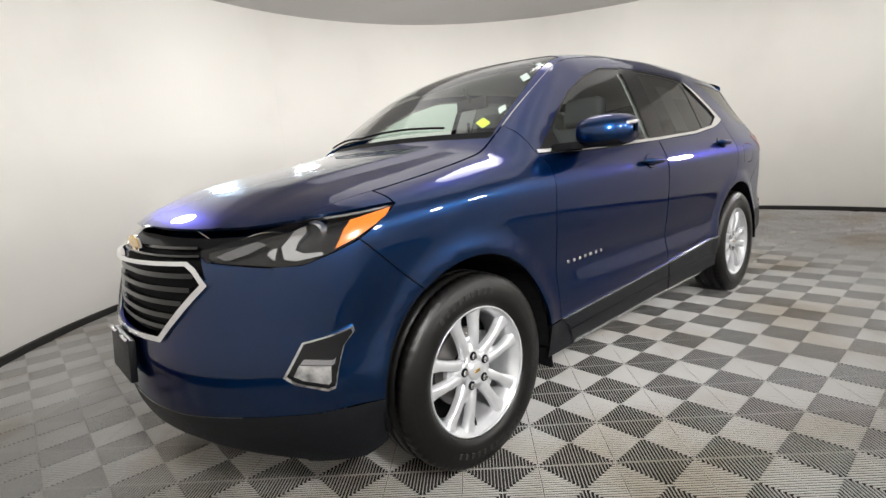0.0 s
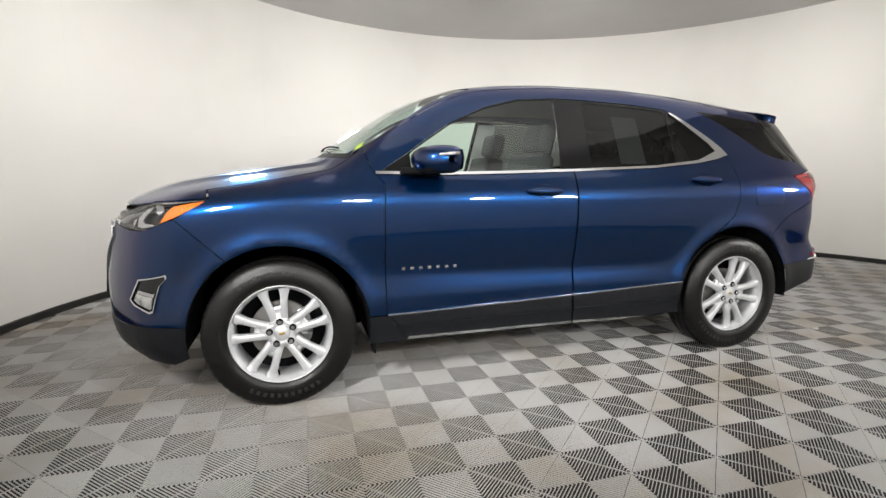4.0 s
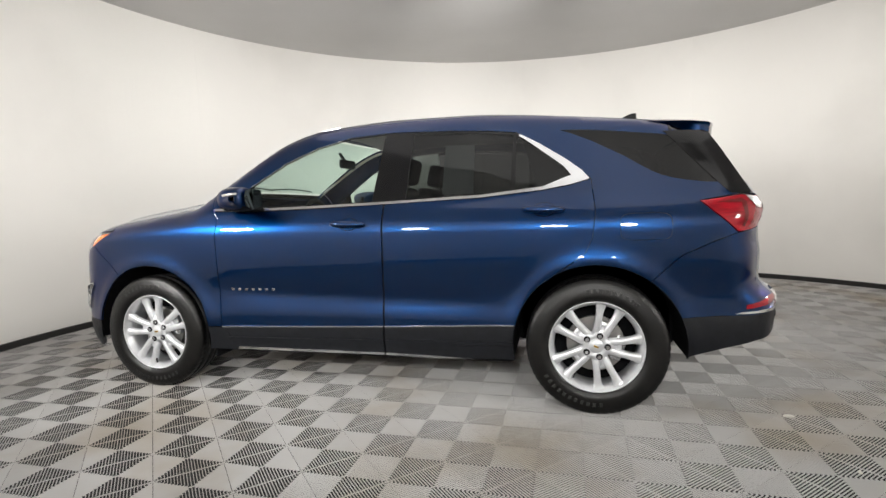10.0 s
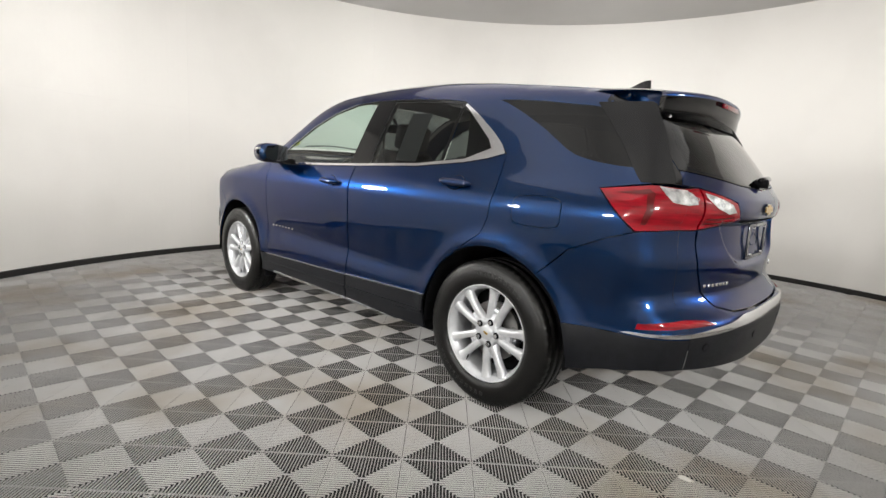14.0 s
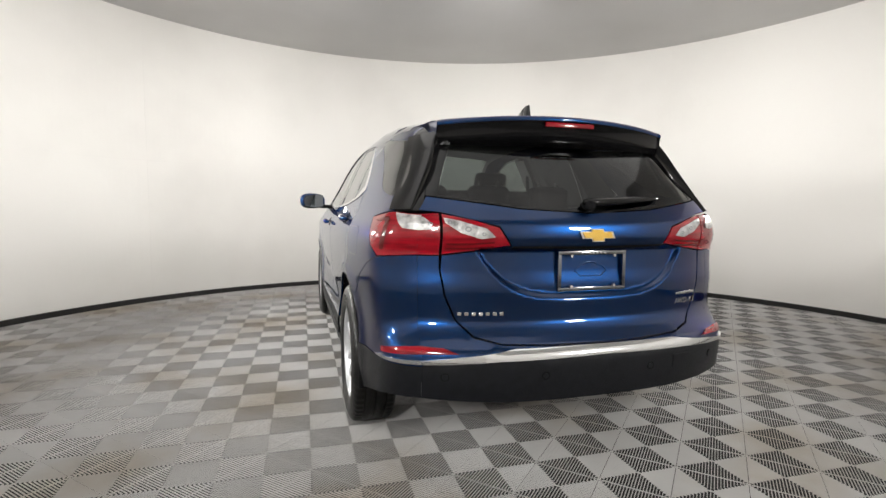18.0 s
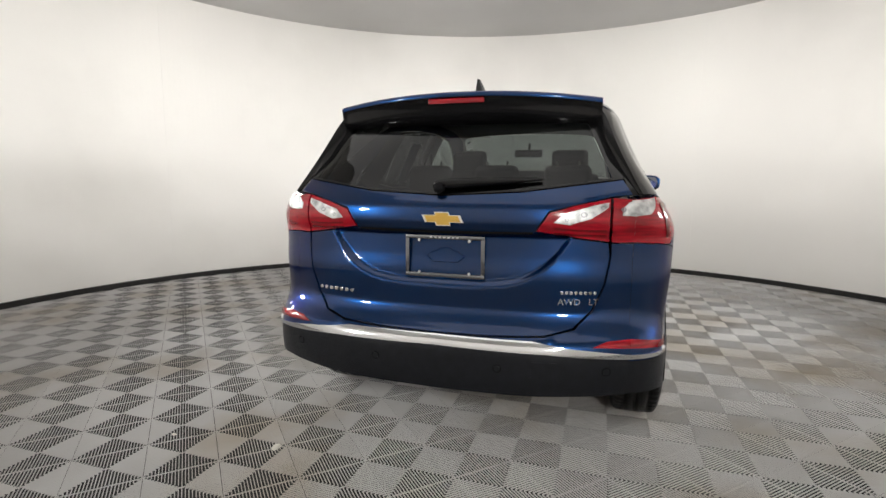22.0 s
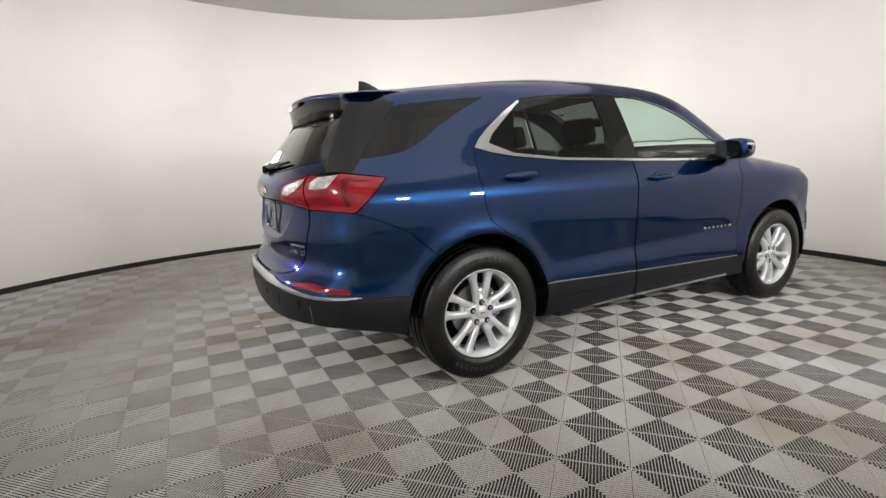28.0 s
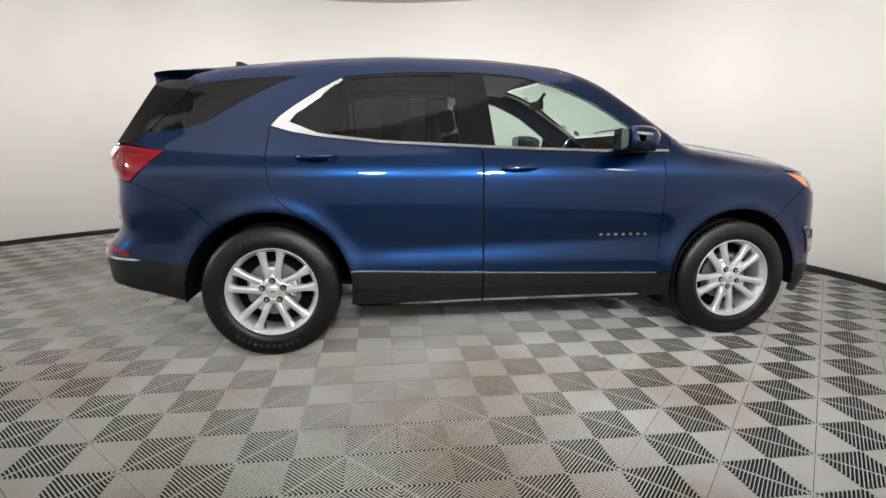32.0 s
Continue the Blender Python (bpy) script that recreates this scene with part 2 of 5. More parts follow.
def side_width(x, z):
    w = ramp(z, 1.0, 1.4)
    y = SIDE(z) * (LOW_T(x) * (1 - w) + UP_T(x) * w)
    for ax in (1.3625, -1.3625):
        r = np.hypot(x - ax, z - .37)
        y = y + .014 * np.exp(-((r - .43) / .05) ** 2) * ramp(z, .3, .45)
    # hollow of the doors over the sill and the crease that runs to the tail
    y = y - .008 * np.exp(-((z - .60 - .03 * x) / .055) ** 2) * ramp(x, -1.0, -.6) * (1 - ramp(x, .55, .95))
    return y


def front_reach(y, z):
    return 2.285 + FRONT_Z(z) - .31 * (np.abs(y) / .8) ** 2.4


def rear_reach(y, z):
    a = np.abs(y)
    # scooped field round the plate, with its U-shaped edge
    edge = .785 + .15 * (a / .455) ** 4.5
    scoop = ramp(z - edge, -.012, .022) * (1 - ramp(z, .965, .992))
    return REAR_Z(z) + .19 * (a / .8) ** 3 + .024 * scoop


def body(x, y, z):
    f = smax(y - side_width(x, z), (z - top_height(x, y)) * .85, .075)
    f = smax(f, x - front_reach(y, z), .10)
    return smax(f, rear_reach(y, z) - x, .075 + .14 * ramp(z, 1.12, 1.3))


def root(fn, lo, hi, n=44):
    """Vectorised bisection: fn rises from below 0 at lo to above 0 at hi."""
    lo, hi = lo.copy(), hi.copy()
    for _ in range(n):
        mid = (lo + hi) / 2
        out = fn(mid) > 0
        hi, lo = np.where(out, mid, hi), np.where(out, lo, mid)
    return (lo + hi) / 2


def on_side(p):
    x, z = p[:, 0], p[:, 1]
    return np.stack([x, root(lambda y: body(x, y, z), 0 * x, 0 * x + 1.3), z], 1)


def on_top(p):
    x, y = p[:, 0], p[:, 1]
    return np.stack([x, y, root(lambda z: body(x, np.abs(y), z), 0 * x + .3, 0 * x + 2.2)], 1)


def on_front(p):
    y, z = p[:, 0], p[:, 1]
    return np.stack([root(lambda x: body(x, np.abs(y), z), 0 * y + .8, 0 * y + 3), y, z], 1)


def on_rear(p):
    y, z = p[:, 0], p[:, 1]
    return np.stack([-root(lambda x: body(-x, np.abs(y), z), 0 * y + .8, 0 * y + 3), y, z], 1)


def normals(p):
    s, e = np.sign(p[:, 1:2] + 1e-9), 2e-3
    q = p * np.c_[np.ones(len(p)), s[:, 0], np.ones(len(p))]
    g = np.stack([body(*(q + e * d).T) - body(*(q - e * d).T) for d in np.eye(3)], 1)
    g /= np.linalg.norm(g, axis=1, keepdims=True) + 1e-12
    return g * np.c_[np.ones(len(p)), s[:, 0], np.ones(len(p))]


# ---- building helpers ----
def part(name, verts, faces, mat, parent=None, label="", loops=None, smooth=False, slots=None):
    """One mesh object from points and faces, under its thing or part."""
    me = bpy.data.meshes.new(name)
    me.from_pydata([tuple(v) for v in verts], [], [tuple(f) for f in faces])
    for m in (mat if isinstance(mat, (list, tuple)) else [mat]):
        me.materials.append(m)
    if slots is not None:
        me.polygons.foreach_set("material_index", slots)
    if smooth or loops is not None:
        me.polygons.foreach_set("use_smooth", [True] * len(me.polygons))
    if loops is not None:
        me.normals_split_custom_set([tuple(n) for n in loops])
    me.update()
    ob = new(name, me)
    if parent is not None:
        ob.parent = parent
        ob.matrix_parent_inverse = parent.matrix_world.inverted()
    if label:
        ob["label"] = label
    return ob


def bm_part(name, bm, mat, parent=None, label="", smooth=True, angle=40):
    bmesh.ops.recalc_face_normals(bm, faces=bm.faces)
    me = bpy.data.meshes.new(name)
    for f in bm.faces:
        f.smooth = smooth
    if smooth:
        for e in bm.edges:
            if len(e.link_faces) == 2 and e.calc_face_angle(0) > radians(angle):
                e.smooth = False
    bm.to_mesh(me)
    bm.free()
    for m in (mat if isinstance(mat, (list, tuple)) else [mat]):
        me.materials.append(m)
    ob = new(name, me)
    if parent is not None:
        ob.parent = parent
        ob.matrix_parent_inverse = parent.matrix_world.inverted()
    if label:
        ob["label"] = label
    return ob


def box_bm(size, at=(0, 0, 0), bevel=0.0, seg=2, turn=None, taper=None):
    bm = bmesh.new()
    bmesh.ops.create_cube(bm, size=1)
    for v in bm.verts:
        v.co = Vector((v.co.x * size[0], v.co.y * size[1], v.co.z * size[2]))
        if taper and v.co.z > 0:
            v.co.x *= taper[0]
            v.co.y *= taper[1]
    if bevel:
        bmesh.ops.bevel(bm, geom=list(bm.edges), offset=bevel, segments=seg, affect="EDGES", profile=.6)
    if turn is not None:
        bm.transform(turn)
    bm.transform(Matrix.Translation(at))
    return bm


def inside(p, loop):
    x, y = p[:, :1], p[:, 1:]
    a, b = loop, np.roll(loop, -1, 0)
    cross = ((a[:, 1] > y) != (b[:, 1] > y)) & (x < (b[:, 0] - a[:, 0]) * (y - a[:, 1]) / (b[:, 1] - a[:, 1] + 1e-15) + a[:, 0])
    return cross.sum(1) % 2 == 1


def far_from(p, loop, d):
    a, b = loop, np.roll(loop, -1, 0)
    ab = b - a
    t = np.clip(((p[:, None] - a) * ab).sum(2) / ((ab * ab).sum(1) + 1e-12), 0, 1)
    return np.linalg.norm(p[:, None] - a - t[..., None] * ab, axis=2).min(1) > d


def dense(pieces, step):
    """Pieces (points, gap) of a closed outline, cut into short steps; gap marks stay with the points."""
    pts, marks = [], []
    flat = [(np.array(q, float), g) for piece, g in pieces for q in piece]
    for i, (q, g) in enumerate(flat):
        r, g2 = flat[(i + 1) % len(flat)]
        n = max(1, int(np.ceil(np.linalg.norm(r - q) / step)))
        if np.linalg.norm(r - q) < 1e-5:
            continue
        for k in range(n):
            pts.append(q + (r - q) * k / n)
            marks.append(g if k == 0 else (g and g2))
    return np.array(pts), np.array(marks, bool)


def shrink(loop, marks, d):
    area = (loop[:, 0] * np.roll(loop[:, 1], -1) - np.roll(loop[:, 0], -1) * loop[:, 1]).sum()
    e = np.roll(loop, -1, 0) - loop
    n = np.stack([-e[:, 1], e[:, 0]], 1) / (np.linalg.norm(e, axis=1, keepdims=True) + 1e-12)
    n = n + np.roll(n, 1, 0)
    n /= np.maximum(np.linalg.norm(n, axis=1, keepdims=True), .35)
    return loop + n * (d * np.sign(area)) * marks[:, None]


def fill(loops, step):
    pts = np.concatenate(loops)
    edges, k = [], 0
    for l in loops:
        edges += [(k + i, k + (i + 1) % len(l)) for i in range(len(l))]
        k += len(l)
    lo, hi = loops[0].min(0), loops[0].max(0)
    gx, gy = np.meshgrid(np.arange(lo[0], hi[0], step), np.arange(lo[1], hi[1], step))
    g = np.stack([gx.ravel(), gy.ravel()], 1)
    g = g[inside(g, loops[0])] if len(g) else g
    for l in loops[1:]:
        g = g[~inside(g, l)]
    for l in loops:
        if len(g):
            g = g[far_from(g, l, step * .45)]
    allp = np.concatenate([pts, g]) if len(g) else pts
    v, _, f, *_ = geometry.delaunay_2d_cdt([Vector(q) for q in allp], edges, [], 0, 1e-7)
    v, f = np.array([tuple(q) for q in v]), np.array(f)
    c = v[f].mean(1)
    keep = inside(c, loops[0])
    for l in loops[1:]:
        keep &= ~inside(c, l)
    return v, f[keep]


def panel(name, chart, pieces, mat, parent, holes=(), offset=0.0, gap=.0022, thick=.012, step=.035, sides=(1, -1), label="", lip=False):
    """A skin piece of the car on one chart of the body surface, with folded edges along its gaps. One object a side."""
    loop, marks = dense(pieces, step)
    outline = shrink(loop, marks, gap)
    loops = [outline] + [dense([(h, False)], step)[0] for h in holes]
    v2, tri = fill(loops, step)
    p = chart(v2)
    n = normals(p)
    e1, e2 = p[tri[:, 1]] - p[tri[:, 0]], p[tri[:, 2]] - p[tri[:, 0]]
    flip = (np.cross(e1, e2) * n[tri[:, 0]]).sum(1) < 0
    tri[flip] = tri[flip][:, ::-1]
    p = p + offset * n
    verts, faces, nor = list(p), [tuple(t) for t in tri], [n[i] for t in tri for i in t]
    edge = chart(outline)
    en = normals(edge)
    edge = edge + offset * en
    middle = edge.mean(0)
    for i in range(len(edge)):
        j = (i + 1) % len(edge)
        if (marks[i] and marks[j]) or lip:
            q = [edge[i], edge[j], edge[j] - thick * en[j], edge[i] - thick * en[i]]
            m = np.cross(q[1] - q[0], q[3] - q[0])
            m /= np.linalg.norm(m) + 1e-12
            if m @ (edge[i] - middle) < 0:
                q, m = [q[0], q[3], q[2], q[1]], -m
            k = len(verts)
            verts += q
            faces.append((k, k + 1, k + 2, k + 3))
            nor += [m] * 4
    made = []
    for s in sides:
        if s == 1:
            made.append(part(name, verts, faces, mat, parent, label, nor))
        else:
            mir = np.array([1, -1, 1])
            ln, k = [], 0
            for f in faces:
                ln += [x * mir for x in nor[k:k + len(f)][::-1]]
                k += len(f)
            made.append(part(name, np.array(verts) * mir, [f[::-1] for f in faces], mat, parent, label, ln))
    return made


def arc(cx, cz, r, a, b, n=18):
    return [(cx + r * math.cos(radians(a + (b - a) * i / n)), cz + r * math.sin(radians(a + (b - a) * i / n))) for i in range(n + 1)]


def tube(name, points, radius, mat, parent=None, label="", sides=8, closed=False, flat=1.0):
    """A round bar along points."""
    pts = [Vector(q) for q in points]
    verts, faces, n = [], [], len(pts)
    up = Vector((0, 0, 1))
    for i, q in enumerate(pts):
        d = (pts[(i + 1) % n if closed else min(i + 1, n - 1)] - pts[(i - 1) % n if closed else max(i - 1, 0)]).normalized()
        a = d.cross(up)
        a = a.normalized() if a.length > 1e-3 else Vector((1, 0, 0))
        b = a.cross(d)
        r = radius[i] if isinstance(radius, (list, tuple)) else radius
        for k in range(sides):
            t = 2 * math.pi * k / sides
            verts.append(q + a * (r * math.cos(t)) + b * (r * flat * math.sin(t)))
    for i in range(n if closed else n - 1):
        for k in range(sides):
            j, l = (i + 1) % n, (k + 1) % sides
            faces.append((i * sides + k, i * sides + l, j * sides + l, j * sides + k))
    if not closed:
        faces += [tuple(range(sides))[::-1], tuple((n - 1) * sides + k for k in range(sides))]
    return part(name, verts, faces, mat, parent, label, smooth=True)


# ---- the room ----
def ring_panel(a0, a1, r0, r1, z0, z1, n):
    verts, faces = [], []
    for i in range(n + 1):
        a = a0 + (a1 - a0) * i / n
        for r in (r0, r1):
            for z in (z0, z1):
                verts.append((ROOM_X + r * math.cos(a), ROOM_Y + r * math.sin(a), z))
    for i in range(n):
        k = 4 * i
        faces += [(k, k + 1, k + 5, k + 4), (k + 2, k + 6, k + 7, k + 3), (k + 1, k + 3, k + 7, k + 5), (k, k + 4, k + 6, k + 2)]
    faces += [(0, 2, 3, 1), (4 * n, 4 * n + 1, 4 * n + 3, 4 * n + 2)]
    return verts, faces


wall = tagged(new("wall_round"), "warm white curved studio wall of tall sheets", "wall", kind="structure")
PANELS = 12
for i in range(PANELS):
    a0, a1 = 2 * math.pi * i / PANELS + .12, 2 * math.pi * (i + 1) / PANELS + .12
    for z0, z1, proud in ((0, 1.6497, .0015), (1.6503, ROOM_H + .1, 0)):
        v, f = ring_panel(a0 + .00006, a1 - .00006, ROOM_R - proud, ROOM_R + .05, z0, z1, 40)
        part("panel", v, f, WALL, wall)
v, f = ring_panel(0, 2 * math.pi, ROOM_R + .06, ROOM_R + .12, 0, ROOM_H + .1, 96)
part("backing", v, f, WALL, wall)
v, f = ring_panel(0, 2 * math.pi, ROOM_R - .037, ROOM_R - .004, 0, .055, 160)
tagged(part("baseboard", v, f, RAIL), "black rail along the foot of the wall", "baseboard", kind="structure")
bm = bmesh.new()
bmesh.ops.create_cone(bm, cap_ends=True, segments=128, radius1=ROOM_R + .1, radius2=ROOM_R + .1, depth=.08)
bm.transform(Matrix.Translation((ROOM_X, ROOM_Y, ROOM_H + .04)))
tagged(bm_part("ceiling", bm, CEILING), "plain grey flat ceiling", "ceiling", kind="structure")

# floor: square tiles laid at 45 degrees, four fans of ribs on each
CELL, GRID_X, GRID_Y, GRID_TURN = .1958, .066, -.109, -1.1
SIDE_LEN = CELL * math.sqrt(2)


def tile_mesh():
    h, n = SIDE_LEN / 2, 23
    pitch = SIDE_LEN / n
    # the flat quad under the ribs is coloured as dark as a shaded gap
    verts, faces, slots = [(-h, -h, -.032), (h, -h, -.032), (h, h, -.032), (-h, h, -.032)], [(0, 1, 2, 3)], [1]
    def bar(p, q, w0, w1, z0=-.0050, z1=0.0):
        d = Vector((q[0] - p[0], q[1] - p[1])).normalized()
        s = Vector((-d.y, d.x))
        k = len(verts)
        for e in (p, q):
            e = Vector(e)
            for w, z in ((w0, z0), (w0 * .97, z1 - .0006), (w1, z1), (-w1, z1), (-w0 * .97, z1 - .0006), (-w0, z0)):
                c = e + s * w
                verts.append((c.x, c.y, z))
        for j in range(5):
            faces.append((k + j, k + j + 1, k + j + 7, k + j + 6)[::-1])
            slots.append(0)
    for turn in range(4):
        c, s = (1, 0, -1, 0)[turn], (0, 1, 0, -1)[turn]
        for i in range(n):
            y = -h + pitch * (i + .5)
            if h - abs(y) < .006:
                continue
            a, b = (abs(y) + .001, y), (h - .0012, y)
            bar((a[0] * c - a[1] * s, a[0] * s + a[1] * c), (b[0] * c - b[1] * s, b[0] * s + b[1] * c), .0015, .0012)
        e0, e1 = (h - .0028, -h), (h - .0028, h)
        bar((e0[0] * c - e0[1] * s, e0[0] * s + e0[1] * c), (e1[0] * c - e1[1] * s, e1[0] * s + e1[1] * c), .0010, .0007, z1=-.0034)
    return verts, faces, slots


floor = tagged(new("floor"), "grey ribbed plastic tiles laid cornerwise to the car", "floor", kind="structure")
bm = bmesh.new()
bmesh.ops.create_cone(bm, cap_ends=True, segments=96, radius1=ROOM_R + .1, radius2=ROOM_R + .1, depth=.1)
bm.transform(Matrix.Translation((ROOM_X, ROOM_Y, -.09)))
bm_part("subfloor", bm, TILE_GAP_SHADE, floor, smooth=False)
tv, tf, ts = tile_mesh()
TILE_AT = Matrix.Translation((GRID_X, GRID_Y, 0)) @ Matrix.Rotation(radians(GRID_TURN + 45), 4, "Z")
spots = []
for i in range(-36, 37):
    for j in range(-36, 37):
        m = TILE_AT @ Matrix.Translation((i * SIDE_LEN + SIDE_LEN / 2, j * SIDE_LEN + SIDE_LEN / 2, 0))
        x, y = m.translation.x, m.translation.y
        if math.hypot(x - ROOM_X, y - ROOM_Y) < ROOM_R + .1:
            spots.append((abs(math.hypot(x + .2, y) - 2.4), m))
spots.sort(key=lambda q: q[0])
first = part("tile", tv, tf, [TILE, TILE_GAP_SHADE], slots=ts)
first.parent, first.matrix_world = floor, spots[0][1]
for _, m in spots[1:300]:
    ob = new("tile", first.data)
    ob.parent, ob.matrix_world = floor, m
rv, rf, rs, base = [], [], [], np.c_[np.array(tv), np.ones(len(tv))]
for _, m in spots[300:]:
    k = len(rv)
    rv += list((base @ np.array(m).T)[:, :3])
    rf += [tuple(k + q for q in face) for face in tf]
    rs += ts
tagged(part("tile_field", rv, rf, [TILE, TILE_GAP_SHADE], floor, slots=rs), "more grey ribbed floor tiles", kind="stuff")


# ---- the car ----
car = tagged(new("car"), "dark metallic blue five-door crossover parked on the tiled floor", "car")
car.empty_display_size = .2
FY, AX, AR, AZ = .72, 1.3625, .425, .365


def rear_y(z):
    return np.interp(z, [.2, 1.05, 1.2, 1.35, 1.47], [.70, .70, .655, .59, .52])


def front_line(z0, z1, n=14):
    z = np.linspace(z0, z1, n)
    return [tuple(q) for q in on_front(np.stack([0 * z + FY, z], 1))[:, [0, 2]]]


def rear_line(z0, z1, n=14):
    z = np.linspace(z0, z1, n)
    return [tuple(q) for q in on_rear(np.stack([rear_y(z), z], 1))[:, [0, 2]]]


HOOD_Z = lambda y: np.interp(np.abs(y), [0, .4, .62, .72], [.988, .982, .982, .992])
corner_f = on_front(np.array([[FY, .992]]))[0]
corner_r = on_rear(np.array([[.52, 1.47]]))[0]
RAIL_Y = pchip([corner_r[0], -1.6, -1.0, -.2, .3, .6, 1.02, 1.3, 1.59, 1.8, corner_f[0]], [.52, .535, .55, .565, .60, .655, .705, .752, .77, .752, FY])


def rail(x0, x1, n=24):
    x = np.linspace(x0, x1, n)
    return [tuple(q) for q in on_top(np.stack([x, RAIL_Y(x)], 1))[:, [0, 2]]]


def rail_top(x0, x1, n=24, s=1):
    x = np.linspace(x0, x1, n)
    return [(a, s * b) for a, b in zip(x, RAIL_Y(x))]


LAMP_TIP, LAMP_LOW = (1.645, 1.012), [(1.80, .925), (1.87, .90), (1.96, .869)]
CHROME_LOW = [(.885, 1.118), (.507, 1.112), (.15, 1.118), (-.237, 1.128), (-.773, 1.147), (-1.10, 1.177), (-1.24, 1.20), (-1.345, 1.229)]
CHROME_UP = [(-1.345, 1.229), (-1.30, 1.275), (-1.222, 1.337), (-1.081, 1.432), (-.975, 1.492)]
DLO_TOP = [(-.953, 1.506), (-.80, 1.524), (-.61, 1.538), (-.35, 1.548), (-.215, 1.552), (.04, 1.536), (.247, 1.484), (.45, 1.397), (.60, 1.302), (.74, 1.208), (.885, 1.118)]
DOOR_F = [(.885, 1.118), (.845, 1.075), (.852, .93), (.855, .73), (.853, .50), (.85, .413)]
DOOR_B = [(-.219, 1.13), (-.219, .868), (-.207, .6), (-.207, .441)]
DOOR_R = [(-1.345, 1.229), (-1.362, 1.07), (-1.345, .93), (-1.31, .85), (-1.22, .785), (-1.15, .735), (-1.09, .692)]
BUMP_SEAM_R = [(-2.0, .94), (-1.9, .905), (-1.755, .835), (-1.62, .703)]
HATCH_SEAM = [(-1.735, 1.476), (-1.80, 1.40), (-1.90, 1.275), (-1.985, 1.165), (-2.02, 1.128)]


def ang(x, z, cx):
    return math.degrees(math.atan2(z - AZ, x - cx))


a_door = ang(-1.09, .692, -AX)
a_seam = ang(-1.62, .703, -AX)
zr = math.sqrt(AR ** 2 - (.466 - AZ) ** 2)
a_clr = ang(-AX + zr, .466, -AX)
a_fclad = 180 - math.degrees(math.asin((.413 - AZ) / AR))
a_fseam = 58
seam_f = arc(AX, AZ, AR, a_fseam, a_fseam, 1)[0]
rear_blk = math.degrees(math.asin((.522 - AZ) / AR))

# front wing, doors, rear side
panel("front_wing", on_side, [(rail(1.66, .93), True), ([(.90, 1.135)], True), (DOOR_F, True), (arc(AX, AZ, AR, a_fclad, a_fseam), True), ([(1.80, .925)], True), ([LAMP_TIP], True)], PAINT, car)
panel("bonnet_edge", on_side, [(rail(1.665, corner_f[0] - .004, 12), False), (front_line(.991, .986, 2), False), ([(1.90, .998), (1.80, 1.004), (1.72, 1.010), (1.65, 1.014)], True)], PAINT, car, step=.025)
front_doors = panel("front_door", on_side, [(CHROME_LOW[:3], True), (DOOR_B, True), (DOOR_F[::-1][:-1], True)], PAINT, car)
rear_doors = panel("rear_door", on_side, [([(-.226, 1.13)], True), (CHROME_LOW[4:], True), (DOOR_R[1:], True), (arc(-AX, AZ, AR, a_door, a_clr, 8), True), ([(-.213, .441), (-.213, .6), (-.225, .868)], True)], PAINT, car)
fuel = [(-1.595 + .118 * np.sign(math.cos(t)) * abs(math.cos(t)) ** .45, .98 + .068 * np.sign(math.sin(t)) * abs(math.sin(t)) ** .45) for t in np.linspace(0, 2 * math.pi, 40)[:-1]]
Q_GLASS = [(-1.190, 1.502), (-1.30, 1.497), (-1.465, 1.481), (-1.70, 1.450), (-1.766, 1.437), (-1.88, 1.285), (-1.955, 1.187), (-1.88, 1.191), (-1.80, 1.203), (-1.735, 1.217), (-1.685, 1.234), (-1.64, 1.257), (-1.58, 1.297), (-1.516, 1.341), (-1.37, 1.423), (-1.25, 1.480)]
panel("side_frame", on_side, [(rail(.93, -1.735, 60), True), (HATCH_SEAM[1:], True), ([(-1.837, 1.10)], True), (BUMP_SEAM_R, True),
      (arc(-AX, AZ, AR, a_seam, a_door), True), (DOOR_R[::-1][1:], True), (CHROME_UP[1:], False), (DLO_TOP, False), ([(.90, 1.135)], True)], PAINT, car, holes=[Q_GLASS, fuel])
flaps = panel("fuel_flap", on_side, [(fuel, True)], PAINT, car, sides=(1,), gap=.003)
panel("quarter_skin", on_side, [(fuel, False)], PAINT, car, sides=(-1,))
panel("quarter_window", on_side, [(Q_GLASS, False)], PRIVACY_DARK, car, offset=-.001)
panel("hatch_side", on_side, [(rail(-1.735, corner_r[0], 8), True), (rear_line(1.47, 1.128, 12), False), (HATCH_SEAM[::-1], True)], BLACK_GLOSS, car)
panel("rear_bumper_side", on_side, [([(-2.0, .94)], True), (rear_line(.953, .535), False), ([(-1.95, .532)], True), (arc(-AX, AZ, AR, 180 - rear_blk, a_seam, 8), True), (BUMP_SEAM_R[1:3][::-1], True)], PAINT, car)
panel("rear_valance_side", on_side, [(rear_line(.535, .41), False), ([(-2.10, .405), (-1.95, .372), (-1.83, .338), (-1.772, .318)], False), (arc(-AX, AZ, AR, 187, 180 - rear_blk, 6), False), ([(-1.95, .532)], True)], CLADDING, car, offset=.002)
panel("front_bumper_side", on_side, [(front_line(.425, .868), False), (LAMP_LOW[::-1], True), (arc(AX, AZ, AR, a_fseam, 8), True), ([(1.88, .43)], True)], PAINT, car)
panel("front_valance_side", on_side, [(front_line(.25, .425), False), ([(1.88, .43)], True), (arc(AX, AZ, AR, 8, -12, 5), False), ([(1.85, .245)], False)], CLADDING, car, offset=.002)
panel("front_sill_end", on_side, [(arc(AX, AZ, AR, a_fclad, 193, 5), False), ([(.757, .27), (.80, .37), (.848, .409)], True)], CLADDING, car, offset=.004)
